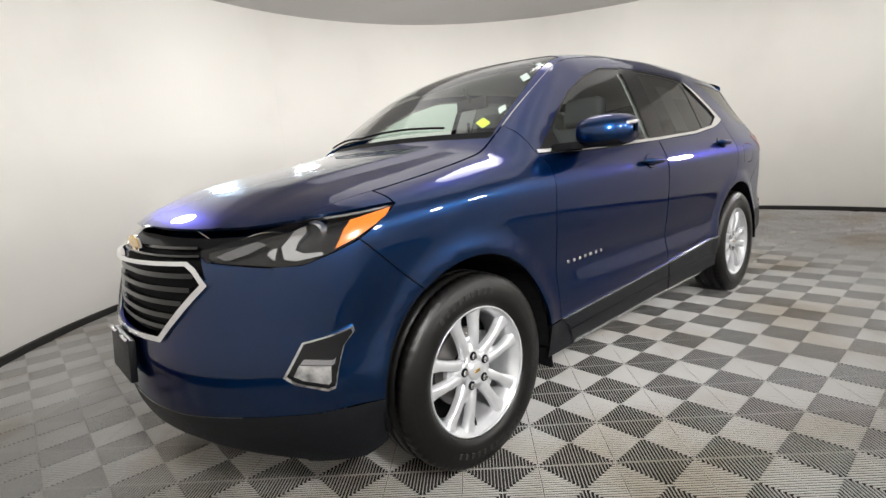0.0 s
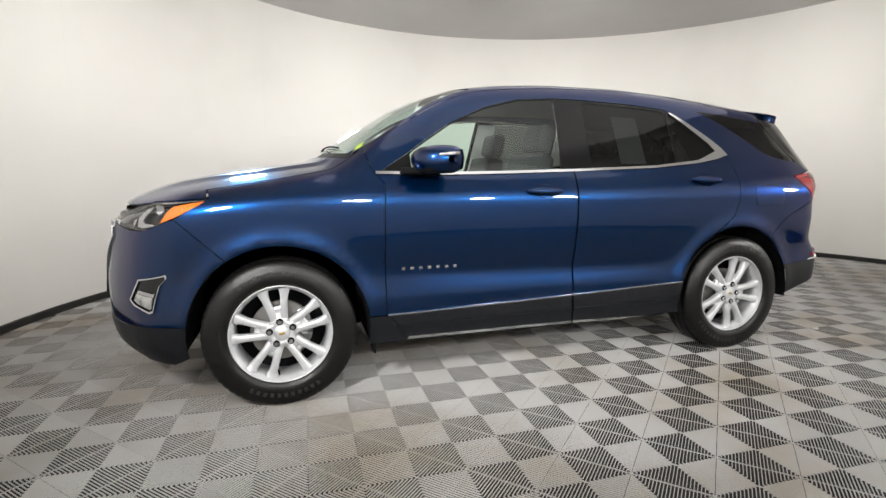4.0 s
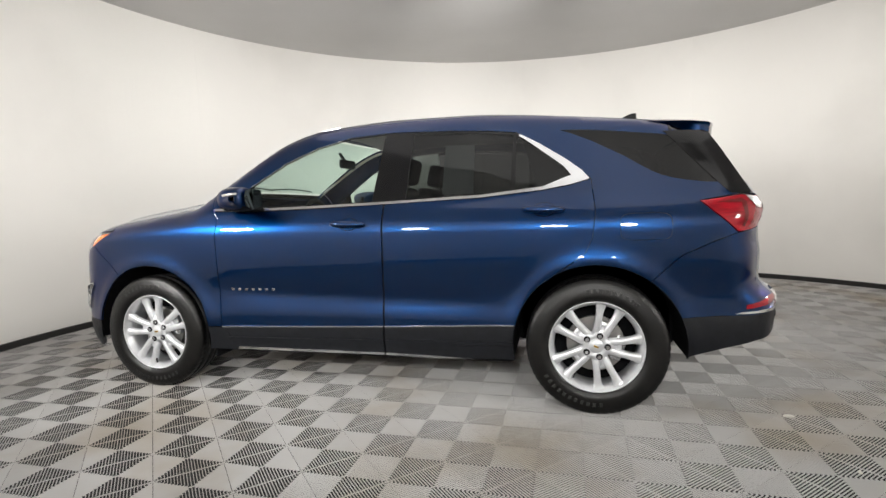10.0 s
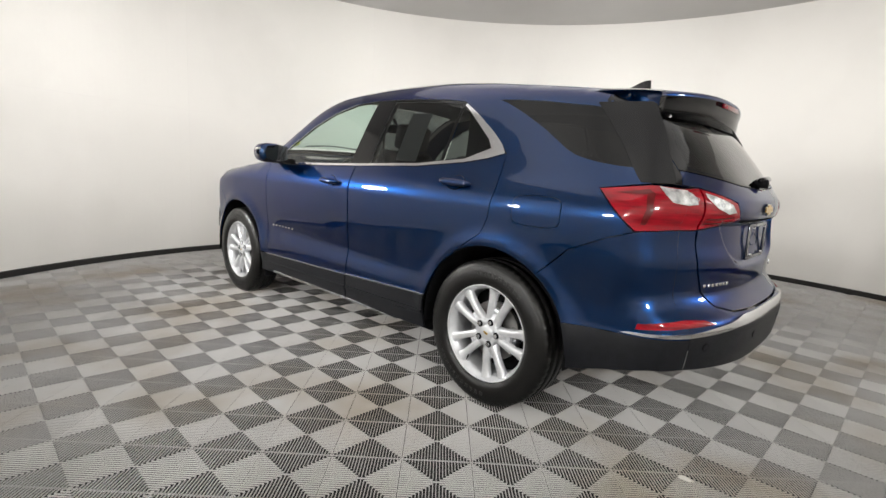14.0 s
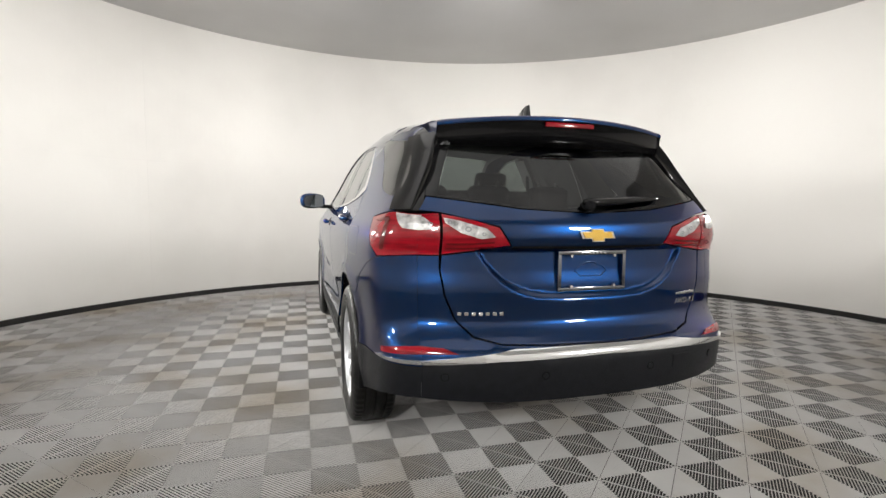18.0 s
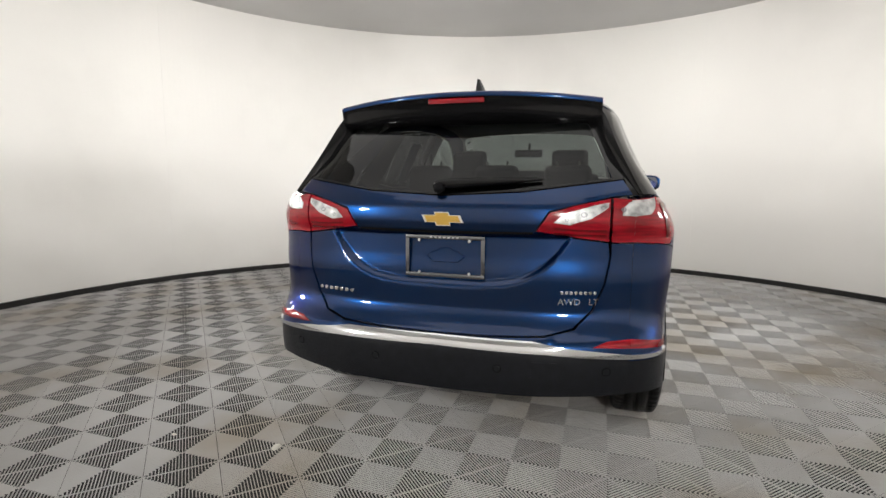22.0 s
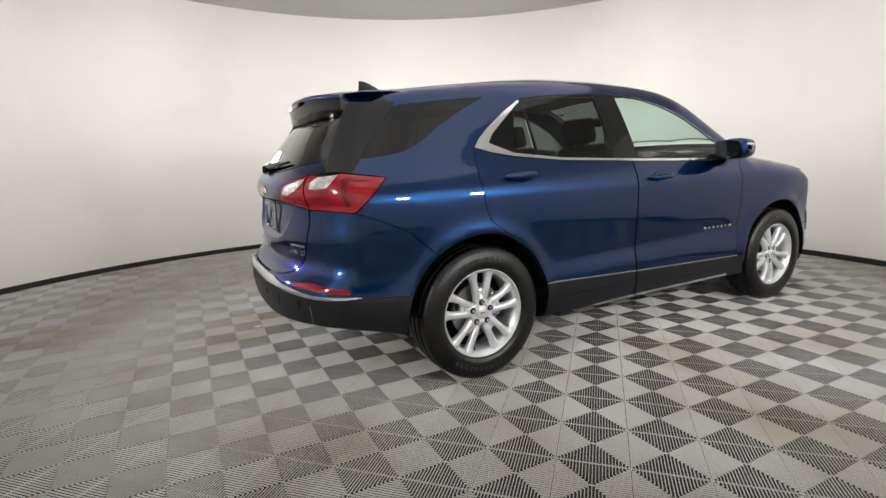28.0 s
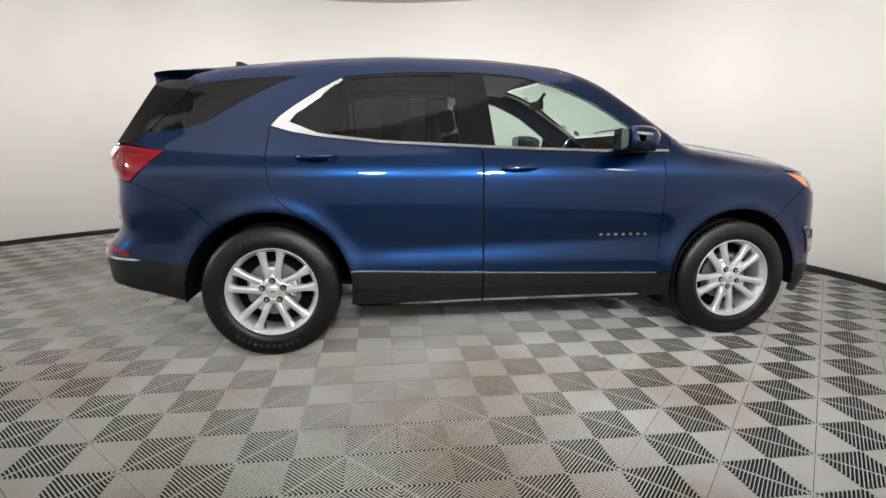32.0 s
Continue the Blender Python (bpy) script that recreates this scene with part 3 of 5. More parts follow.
for ob in panel("door_cladding", on_side, [([(.846, .409), (.30, .423), (-.205, .437), (-.208, .272), (.757, .268), (.80, .37)], True)], CLADDING, car, offset=.006):
    pass
panel("door_cladding", on_side, [([(-.213, .437), (-.6, .451)], True), (arc(-AX, AZ, AR, a_clr - .4, -12, 6), True), ([(-.216, .272)], True)], CLADDING, car, offset=.006)
panel("cladding_ridge", on_side, [([(.80, .352), (.30, .358), (-.204, .366), (-.204, .345), (.30, .338), (.79, .332)], False)], CLADDING, car, offset=.013, lip=True, step=.05)
panel("cladding_ridge", on_side, [([(-.217, .366), (-.6, .372), (-.93, .378), (-.93, .360), (-.6, .352), (-.217, .345)], False)], CLADDING, car, offset=.013, lip=True, step=.05)
# silver strips put in for the bright reflection along the cladding's top
panel("cladding_edge", on_side, [([(.846, .417), (.30, .431), (-.205, .445), (-.205, .439), (.30, .425), (.846, .411)], False)], LAMP_SILVER, car, offset=.009, lip=True, step=.05)
panel("cladding_edge", on_side, [([(-.213, .445), (-.6, .459), (-.944, .472), (-.944, .466), (-.6, .453), (-.213, .439)], False)], LAMP_SILVER, car, offset=.009, lip=True, step=.05)
panel("sill_bright_strip", on_side, [([(.74, .292), (.20, .291), (-.205, .290), (-.205, .276), (.20, .276), (.75, .277)], False)], CHROME, car, offset=.010, lip=True, step=.05)
panel("sill_bright_strip", on_side, [([(-.216, .290), (-.5, .283), (-.72, .274), (-.5, .270), (-.216, .276)], False)], CHROME, car, offset=.010, lip=True, step=.05)

# windows with their black frames and bright trim
GL_F = [(.70, 1.132), (.507, 1.127), (.15, 1.133), (-.145, 1.140), (-.185, 1.542), (.04, 1.527), (.247, 1.475), (.45, 1.388), (.60, 1.292), (.70, 1.224)]
GL_R = [(-.345, 1.147), (-.60, 1.156), (-.930, 1.171), (-.940, 1.490), (-.80, 1.509), (-.61, 1.523), (-.362, 1.533)]
GL_Q = [(-.955, 1.173), (-1.10, 1.193), (-1.20, 1.218), (-1.238, 1.249), (-1.204, 1.297), (-1.108, 1.375), (-.996, 1.459), (-.960, 1.476)]
DLO = CHROME_LOW + CHROME_UP[1:] + DLO_TOP[:-1]
panel("window_surround", on_side, [(DLO, False)], BLACK_GLOSS, car, holes=[GL_F, GL_R, GL_Q], offset=-.003, lip=True)
for g in panel("door_glass", on_side, [(GL_F, False)], GLASS, car, offset=-.006):
    g.visible_shadow = False
panel("door_glass", on_side, [(GL_R, False)], PRIVACY, car, offset=-.006, label="dark privacy glass")
panel("door_glass", on_side, [(GL_Q, False)], PRIVACY, car, offset=-.006, label="dark privacy glass")
low = [(x, z + .002) for x, z in CHROME_LOW]
up = [(x, z + .016 + .012 * ramp(-x, 1.0, 1.3)) for x, z in CHROME_LOW[:-1]]
panel("window_trim", on_side, [(low[:-1] + [(-1.338, 1.229)] + CHROME_UP[1:] + [(-.968, 1.481), (-1.0, 1.462), (-1.112, 1.376), (-1.208, 1.300), (-1.246, 1.252)] + up[::-1][1:], False)], CHROME, car, offset=.004, lip=True, thick=.006, label="bright chrome trim")

# top: bonnet, scuttle, windscreen, roof
ys = np.linspace(-FY, FY, 25)
hood_front = [tuple(q) for q in on_front(np.stack([ys, HOOD_Z(ys)], 1))[:, :2]]
cowl = [(1.165 - .165 * (y / .705) ** 2, y) for y in np.linspace(.69, -.69, 21)]
base = [(x - .055, y) for x, y in cowl]
roof_f = [(.42 - .36 * y * y, y) for y in np.linspace(.575, -.575, 17)]
roof_r = [tuple(q) for q in on_rear(np.stack([np.linspace(-.52, .52, 21), 0 * np.linspace(0, 1, 21) + 1.47], 1))[:, :2]]
panel("bonnet", on_top, [(hood_front, True), (rail_top(corner_f[0] - .01, .93, 30), True), (cowl, True), (rail_top(.93, corner_f[0] - .01, 30, -1), True)], PAINT, car, sides=(1,), step=.04)
panel("scuttle", on_top, [(cowl, False), (base[::-1], False)], DARK, car, sides=(1,), offset=-.012)
ws = [(x - .008, y * .985) for x, y in base] + [(x + .02, y * .995) for x, y in roof_f[::-1]]
panel("windscreen", on_top, [(ws, False)], SCREEN, car, sides=(1,), offset=-.002)[0].visible_shadow = False
pil = [(x, y) for x, y in rail_top(.99, .24, 16)]
panel("windscreen_pillar", on_top, [(pil, False), ([roof_f[0]], False), ([(x, y) for x, y in zip(np.linspace(.32, .955, 14), np.interp(np.linspace(.32, .955, 14), [.32, .955], [.577, .684]))], False)], PAINT, car)
panel("inner_pillar", on_top, [(pil, False), ([roof_f[0]], False), ([(x, y) for x, y in zip(np.linspace(.32, .955, 14), np.interp(np.linspace(.32, .955, 14), [.32, .955], [.577, .684]))], False)], HEADLINER, car, offset=-.02)
# black strip added behind the door gap to give it its shade
panel("seam_backing", on_side, [([(-.195, .28), (-.235, .28), (-.245, .6), (-.25, 1.125), (-.195, 1.125)], False)], DARK, car, offset=-.014, step=.06)
panel("roof", on_top, [(roof_f, False), (rail_top(.29, corner_r[0] + .004, 40, -1), True), (roof_r, True), (rail_top(corner_r[0] + .004, .29, 40), True)], PAINT, car, sides=(1,), step=.05)

# rear: hatch, glass, lamps, bumper
zz = np.linspace(1.19, 1.46, 10)
edge_up = [(float(rear_y(z)) - .002, z) for z in zz]
R_GLASS = [(-.615, 1.19), (-.3, 1.146), (0, 1.131), (.3, 1.146), (.615, 1.19), (.50, 1.45), (0, 1.455), (-.50, 1.45)]
mirror = lambda q: [(-a, b) for a, b in q[::-1]]
panel("hatch_glass_frame", on_rear, [([(-.3, 1.138), (0, 1.123), (.3, 1.138)], True), ([(.655, 1.186)], True), (edge_up, False), (mirror(edge_up), False), ([(-.655, 1.186)], True)], BLACK_GLOSS, car, holes=[R_GLASS], sides=(1,))
panel("rear_window", on_rear, [(R_GLASS, False)], PRIVACY, car, sides=(1,), offset=-.002)
H_SIDE = [(.655, 1.184), (.69, 1.13), (.614, 1.122), (.40, 1.070), (.352, .994), (.50, .970), (.612, .955), (.617, .90), (.600, .80), (.560, .705), (.50, .645), (.40, .620), (.2, .612)]
hatch = panel("hatch", on_rear, [([(-.3, 1.136), (0, 1.121), (.3, 1.136)], True), (H_SIDE, True), ([(0, .610)], True), (mirror(H_SIDE), True)], PAINT, car, sides=(1,), step=.011, gap=.0010)[0]
BUMP_T = [(.699, .953), (.622, .953), (.622, .90), (.606, .80), (.566, .703), (.505, .640), (.40, .615), (.2, .607)]
panel("rear_bumper", on_rear, [([(.699, .54)], False), (BUMP_T, True), ([(0, .605)], True), (mirror(BUMP_T), True), ([(-.699, .54), (-.42, .580), (0, .592), (.42, .580)], False)], PAINT, car, sides=(1,), gap=.0010)
panel("rear_valance", on_rear, [([(.699, .54), (.42, .562), (0, .570), (-.42, .562), (-.699, .54)], False), ([(-.699, .41), (-.35, .398), (0, .395), (.35, .398), (.699, .41)], False)], CLADDING, car, sides=(1,), offset=.003)
panel("bumper_bright_strip", on_rear, [([(.699, .560), (.56, .578), (.42, .592), (.36, .600), (0, .601), (-.36, .600), (-.42, .592), (-.56, .578), (-.699, .560), (-.699, .544), (-.42, .562), (0, .568), (.42, .562), (.699, .544)], False)], CHROME, car, sides=(1,), offset=.009, lip=True, step=.03, label="bright chrome strip")
panel("bumper_bright_strip", on_side, [(rear_line(.560, .544, 4), False), ([(-2.02, .540), (-1.99, .541), (-2.02, .549)], False)], CHROME, car, offset=.009, lip=True, step=.03, label="bright chrome strip")

# dark strip laid on the hatch as the shade of the ledge above the plate
panel("handle_recess", on_rear, [([(-.345, .984), (0, .978), (.345, .984), (.345, .994), (0, .990), (-.345, .994)], False)], DARK, hatch, sides=(1,), offset=.0015, step=.03, label="dark strip for the shaded underside over the plate field")

# rear lamps
T_SIDE = [(-1.837, 1.10), (-1.93, 1.112), (-2.022, 1.124)]
tail = panel("tail_lamp", on_side, [(T_SIDE, True), (rear_line(1.112, .957, 8), False), ([(-2.0, .944)], True)], RED_LENS, car, offset=.001, step=.02)
for s, lamp_ob in zip((1, -1), tail):
    panel("reversing_lens", on_side, [(rear_line(1.108, 1.053, 4), False), ([(-2.10, 1.060), (-2.066, 1.097), (-2.046, 1.118), (-2.08, 1.113)], False)], LAMP_WHITE, lamp_ob, offset=.005, sides=(s,), step=.012, label="clear white lens")
    panel("lamp_stripe", on_side, [([(-1.90, 1.085), (-2.02, 1.105), (-2.045, 1.09), (-2.05, 1.02), (-2.03, .97), (-2.015, .972), (-2.03, 1.03), (-2.02, 1.085)], False)], RED_DEEP, lamp_ob, offset=.004, sides=(s,), step=.015)
    flip = (lambda q: [(a * s, b) for a, b in q][::s])
    outer = panel("outer_lens", on_rear, [([(s * .620, 1.119), (s * .620, .957)], True), ([(s * .700, .957), (s * .700, 1.112)], False)], RED_LENS, lamp_ob, sides=(1,), offset=.001, step=.02)
    inner = panel("inner_lens", on_rear, [(flip([(.614, 1.118), (.50, 1.095), (.402, 1.066), (.357, .996), (.50, .973), (.614, .958)]), True)], RED_LENS, lamp_ob, sides=(1,), offset=.001, step=.02)
    panel("reversing_lens", on_rear, [(flip([(.418, 1.029), (.449, 1.060), (.555, 1.090), (.606, 1.100), (.603, 1.082), (.546, 1.044), (.472, 1.022)]), False)], LAMP_WHITE, lamp_ob, offset=.005, sides=(1,), step=.012, label="clear white lens")
    panel("reversing_lens", on_rear, [(flip([(.700, 1.108), (.675, 1.100), (.655, 1.082), (.652, 1.056), (.700, 1.052)]), False)], LAMP_WHITE, lamp_ob, offset=.005, sides=(1,), step=.012, label="clear white lens")
    for dz in (.985, 1.002):
        panel("lamp_stripe", on_rear, [(flip([(.60, dz - .004), (.60, dz + .003), (.50, dz + .004), (.42, dz + .010), (.42, dz + .004), (.50, dz - .003)]), False)], RED_DEEP, lamp_ob, offset=.004, sides=(1,), step=.02)
    panel("reflector", on_rear, [(flip([(.570, .588), (.699, .582), (.699, .608), (.62, .604)]), False)], RED_LENS, car, sides=(1,), offset=.004, step=.02, lip=True, label="red reflector in the bumper")
panel("reflector", on_side, [(rear_line(.608, .582, 4), False), ([(-2.045, .563), (-2.05, .585)], False)], RED_LENS, car, offset=.004, step=.02, lip=True, label="red reflector in the bumper")

# bulb rings behind the white lenses, parking sensors and the tow-eye cover
for s, lamp_ob in zip((1, -1), tail):
    for y, z, r in ((.655, 1.076, .009), (.585, 1.082, .008), (.520, 1.058, .012), (.462, 1.040, .008)):
        ring = [(s * y + r * math.cos(t), z + r * .8 * math.sin(t)) for t in np.linspace(0, 2 * math.pi, 17)[:-1]]
        hole = [(s * y + r * .6 * math.cos(t), z + r * .5 * math.sin(t)) for t in np.linspace(0, 2 * math.pi, 13)[:-1]]
        panel("bulb_ring", on_rear, [(ring, False)], SMOKED, lamp_ob, holes=[hole], offset=.0065, sides=(1,), step=.02)
for y in (-.62, -.24, .24, .62):
    for r, off, mat in ((.016, .0045, DARK), (.012, .006, CLADDING)):
        ring = [(y + r * math.cos(t), .500 + r * math.sin(t)) for t in np.linspace(0, 2 * math.pi, 17)[:-1]]
        panel("parking_sensor", on_rear, [(ring, False)], mat, car, offset=off, sides=(1,), step=.02, lip=True)
panel("tow_eye_cover", on_rear, [([(-.36, .475), (-.45, .475), (-.45, .535), (-.36, .535)], True)], CLADDING, car, offset=.005, sides=(1,), step=.03)

# spoiler over the rear window
sv, sf = [], []
NY, WING = 35, .572
for i in range(NY):
    y = -WING + 2 * WING * i / (NY - 1)
    k = abs(y) / WING
    yc = min(abs(y), .535)
    z0 = float(on_top(np.array([[-1.60, yc]]))[0][2]) - (abs(y) - yc) * .5 - .003
    glass_x = float(on_rear(np.array([[min(abs(y), .56), 1.405]]))[0][0]) + .3 * max(abs(y) - .56, 0)
    tip_x = -2.046 + .105 * k ** 2.2
    tip_z = 1.538 - .030 * k ** 2
    line = lambda x: z0 + (tip_z + .002 - z0) * (-1.60 - x) / (-1.60 - tip_x)
    prof = [(-1.60, z0), (-1.78, line(-1.78) + .005), ((-1.78 + tip_x) / 2, line((-1.78 + tip_x) / 2) + .005), (tip_x + .012, tip_z + .001), (tip_x, tip_z - .008), (tip_x + .002, tip_z - .020),
            (tip_x + .006, tip_z - .024), (tip_x * .6 + glass_x * .4, tip_z - .065), (glass_x - .004, 1.408), (glass_x + .02, 1.43)]
    sv += [(a, y, b) for a, b in prof]
NP = 10
slots = []
for i in range(NY - 1):
    for j in range(NP - 1):
        sf.append((i * NP + j, i * NP + j + 1, (i + 1) * NP + j + 1, (i + 1) * NP + j))
        slots.append(0 if j < 5 else 1)
sf += [tuple(range(NP)), tuple((NY - 1) * NP + j for j in range(NP))[::-1]]
slots += [0, 0]
spoiler = part("rear_spoiler", sv, sf, [PAINT, BLACK_GLOSS], car, "blue spoiler with a gloss black underside", smooth=True, slots=slots)
bm = box_bm((.012, .235, .020), (-2.050, 0, 1.500), .004)
bm_part("brake_light", bm, RED_LENS, spoiler, "red high brake light")
# black blades that carry on the side glass to the edge of the spoiler
for s in (1, -1):
    v, f = [], []
    rows = np.linspace(1.132, 1.468, 14)

    def flank(x, z):
        lo, hi = .3, .95
        for _ in range(30):
            y = (lo + hi) / 2
            inner = smax(y - side_width(x, z), (z - top_height(x, y)) * .85, .075) < 0
            lo, hi = (y, hi) if inner else (lo, y)
        return lo

    for z in rows:
        x0 = float(np.interp(z, [1.128, 1.165, 1.275, 1.40, 1.476, 1.52], [-2.02, -1.985, -1.90, -1.80, -1.735, -1.72])) + .035
        x1 = -1.95
        for _ in range(12):
            x1 = float(rear_reach(flank(x1, z) - .042, z)) - .008
        for u in np.linspace(0, 1, 8):
            x = x0 + (x1 - x0) * u
            y = flank(x, z) + .0025 - .042 * u ** 1.5
            if u < .5:
                w = float(ramp(u, 0, .5))
                y = y * w + (1 - w) * (float(on_side(np.array([[x, z]]))[0][1]) + .0012)
            v.append((x, s * y, z))
        ye = flank(x1, z) - .042
        v += [(x1, s * (ye + .0025), z), (x1 + .002, s * (ye - .006), z), (x1 + .035, s * (ye - .055), z), (x1 + .075, s * (ye - .065), z)]
    for i in range(13):
        for j in range(11):
            if j != 7:
                k = 12 * i + j
                f.append((k, k + 1, k + 13, k + 12)[::s])
    part("hatch_blade", v, f, BLACK_GLOSS, car, "gloss black blade beside the rear window", smooth=True)
# roof aerial fin
fv, ff = [], []
for i, (x, z, w) in enumerate(((-1.48, .0, .002), (-1.52, .022, .018), (-1.565, .052, .027), (-1.61, .080, .025), (-1.64, .094, .018), (-1.665, .098, .011), (-1.672, .0, .026))):
    zb = float(top_height(np.array(x), np.array(0.0))) - .004
    fv += [(x, -w * 1.3 - .004, zb), (x, -w * .35, zb + z), (x, w * .35, zb + z), (x, w * 1.3 + .004, zb)]
    if i:
        k = 4 * i
        ff += [(k - 4 + j, k - 3 + j, k + 1 + j, k + j) for j in range(3)]
ff += [(0, 3, 2, 1), (24, 25, 26, 27)]
part("roof_aerial", fv, ff, BLACK_GLOSS, car, "black shark-fin aerial", smooth=True)

# rear wiper
pts = [on_rear(np.array([[y, 1.165 + .02 * (abs(y) / .36)]]))[0] - np.array([.028 - .012 * abs(y) / .36, 0, 0]) for y in np.linspace(.03, -.37, 12)]
wiper = tube("rear_wiper", pts, [.012, .018, .02, .019, .018, .017, .016, .014, .012, .010, .008, .006], BLACK_GLOSS, car, "black rear wiper arm", sides=8)
p0 = on_rear(np.array([[.012, 1.152]]))[0]
tube("wiper_pivot", [p0 + np.array([.01, 0, 0]), p0 - np.array([.045, 0, 0])], .02, DARK, wiper)

# number plate holder on the hatch
pc = on_rear(np.array([[-.011, .888]]))[0]
plate = new("plate_holder")
plate.parent = car
plate["label"] = "empty chrome-edged plate frame"
for dy, dz, sy, sz in ((0, .074, .318, .016), (0, -.074, .318, .016), (.151, 0, .016, .14), (-.151, 0, .016, .14)):
    bm = box_bm((.012, sy, sz), (pc[0] - .012, pc[1] + dy, pc[2] + dz), .004)
    bm_part("frame_bar", bm, DARK_CHROME, plate)
for dy in (-.1, .1):
    for dz in (-.062, .062):
        bm = bmesh.new()
        bmesh.ops.create_cone(bm, cap_ends=True, segments=14, radius1=.008, radius2=.006, depth=.008)
        bm.transform(Matrix.Translation((pc[0] - .020, pc[1] + dy, pc[2] + dz)) @ Matrix.Rotation(radians(-90), 4, "Y"))
        bm_part("screw", bm, CHROME, plate)
for i in range(7):
    bm = box_bm((.004, .011, .008), (pc[0] - .0195, pc[1] + .052 - i * .0175, pc[2] + .074), .001, 1)
    bm_part("lettering_bar", bm, CHROME, plate)
for pts in ([(.075, .0), (.05, .02), (.03, .022), (.02, .034), (-.02, .034), (-.03, .022), (-.05, .02), (-.075, 0), (-.05, -.022), (.05, -.022)],):
    tube("pressed_outline", [on_rear(np.array([[pc[1] + a, pc[2] + b]]))[0] - np.array([.001, 0, 0]) for a, b in pts], .0022, PAINT, plate, closed=True, sides=6)


def emblem(at, facing, size):
    """A plain gold badge: a slanted bar with a block across it, in a bright rim."""
    rim = None
    for grow, mat, d in ((1.0, CHROME, .006), (.86, GOLD, .009)):
        shape = [(-.5, -.075), (-.42, .095), (-.17, .095), (-.15, .165), (.20, .165), (.18, .095), (.5, .095), (.42, -.075), (.17, -.075), (.15, -.15), (-.20, -.15), (-.18, -.075)]
        n = len(shape)
        v = [(facing * (d if k else 0), facing * -a * size * grow, b * size * grow) for k in (0, 1) for a, b in shape]
        f = [tuple(range(n, 2 * n)), tuple(range(n))[::-1]] + [(i, (i + 1) % n, n + (i + 1) % n, n + i) for i in range(n)]
        v = [(at[0] + x, at[1] + y, at[2] + z) for x, y, z in v]
        ob = part("emblem" if rim is None else "gold_face", v, f, mat, rim or car, "plain gold badge with a bright rim" if rim is None else "")
        rim = rim or ob
    return rim


pe = on_rear(np.array([[-.011, 1.034]]))[0]
emblem((pe[0] - .002, pe[1], pe[2]), -1, .165)

# raised lettering, as plain bars where it names a maker
def bars(chart, points, w, h, mat, n_off, axis, label, side=1):
    holder = new("badge")
    holder.parent = car
    holder["label"] = label
    q = chart(np.array(points))
    nn = normals(q)
    for c, n in zip(q, nn):
        t = Vector(axis) - Vector(n) * Vector(n).dot(Vector(axis))
        t.normalize()
        up_v = Vector(n).cross(t)
        m = Matrix((t, up_v, Vector(n))).transposed().to_4x4()
        m.translation = Vector(c) + Vector(n) * n_off
        bm = box_bm((w, h, .006), (0, 0, 0), .0015, 1, turn=Matrix.Diagonal((1, side, 1, 1)) @ m)
        bm_part("letter_bar", bm, mat, holder)


xs = np.linspace(.762, .487, 7)
bars(on_side, [(x, .645) for x in xs], .019, .015, CHROME, .002, (1, 0, 0), "row of small bright raised bars")
bars(on_side, [(x, .645) for x in xs], .019, .015, CHROME, .002, (1, 0, 0), "row of small bright raised bars", -1)
bars(on_rear, [(.548 - i * .027, .728) for i in range(7)], .017, .014, CHROME, .002, (0, 1, 0), "row of small bright raised bars")
bars(on_rear, [(-.455 - i * .0165, .772) for i in range(8)], .011, .012, CHROME, .002, (0, 1, 0), "row of small bright raised bars")


def lettering(text, at, size, normal, mat):
    cu = bpy.data.curves.new("lettering", "FONT")
    cu.body, cu.size, cu.extrude, cu.align_x, cu.align_y = text, size, .003, "CENTER", "CENTER"
    tmp = bpy.data.objects.new("lettering", cu)
    scene.collection.objects.link(tmp)
    me = bpy.data.meshes.new_from_object(tmp.evaluated_get(bpy.context.evaluated_depsgraph_get()))
    bpy.data.objects.remove(tmp)
    n = Vector(normal).normalized()
    t = Vector((0, 0, 1)).cross(n).normalized()
    m = Matrix((t, n.cross(t), n)).transposed().to_4x4()
    m.translation = Vector(at) + n * .004
    me.transform(m)
    me.materials.clear()
    me.materials.append(mat)
    ob = new("lettering", me)
    ob.parent = car
    ob["label"] = "bright raised letters " + text
    return ob


for word, y in (("AWD", -.480), ("LT", -.565)):
    q = on_rear(np.array([[y, .738]]))
    lettering(word, q[0], .034, normals(q)[0], CHROME)

# front end
BUMP_F = [(.72, .868), (.694, .871), (.527, .892), (.505, .905), (.534, .827), (.43, .735), (.33, .648)]
panel("front_bumper", on_front, [([(.72, .425)], False), (BUMP_F, True), ([(0, .642)], True), (mirror(BUMP_F), True), ([(-.72, .425), (-.4, .40), (0, .395), (.4, .40)], False)], PAINT, car, sides=(1,))
panel("front_valance", on_front, [([(.72, .425), (.4, .40), (0, .395), (-.4, .40), (-.72, .425)], False), ([(-.72, .262), (-.4, .315), (0, .335), (.4, .315), (.72, .262)], False)], CLADDING, car, sides=(1,), offset=.002)
hz = [(y, float(HOOD_Z(y)) - .004) for y in np.linspace(-.72, .72, 25)]
G_SIDE = [(.72, .983), (.66, .968), (.60, .945), (.50, .922), (.507, .907), (.532, .828), (.43, .738), (.33, .652)]
grille = panel("grille", on_front, [(hz, False), (G_SIDE, False), ([(0, .646)], False), (mirror(G_SIDE), False)], DARK, car, sides=(1,), offset=-.035)[0]
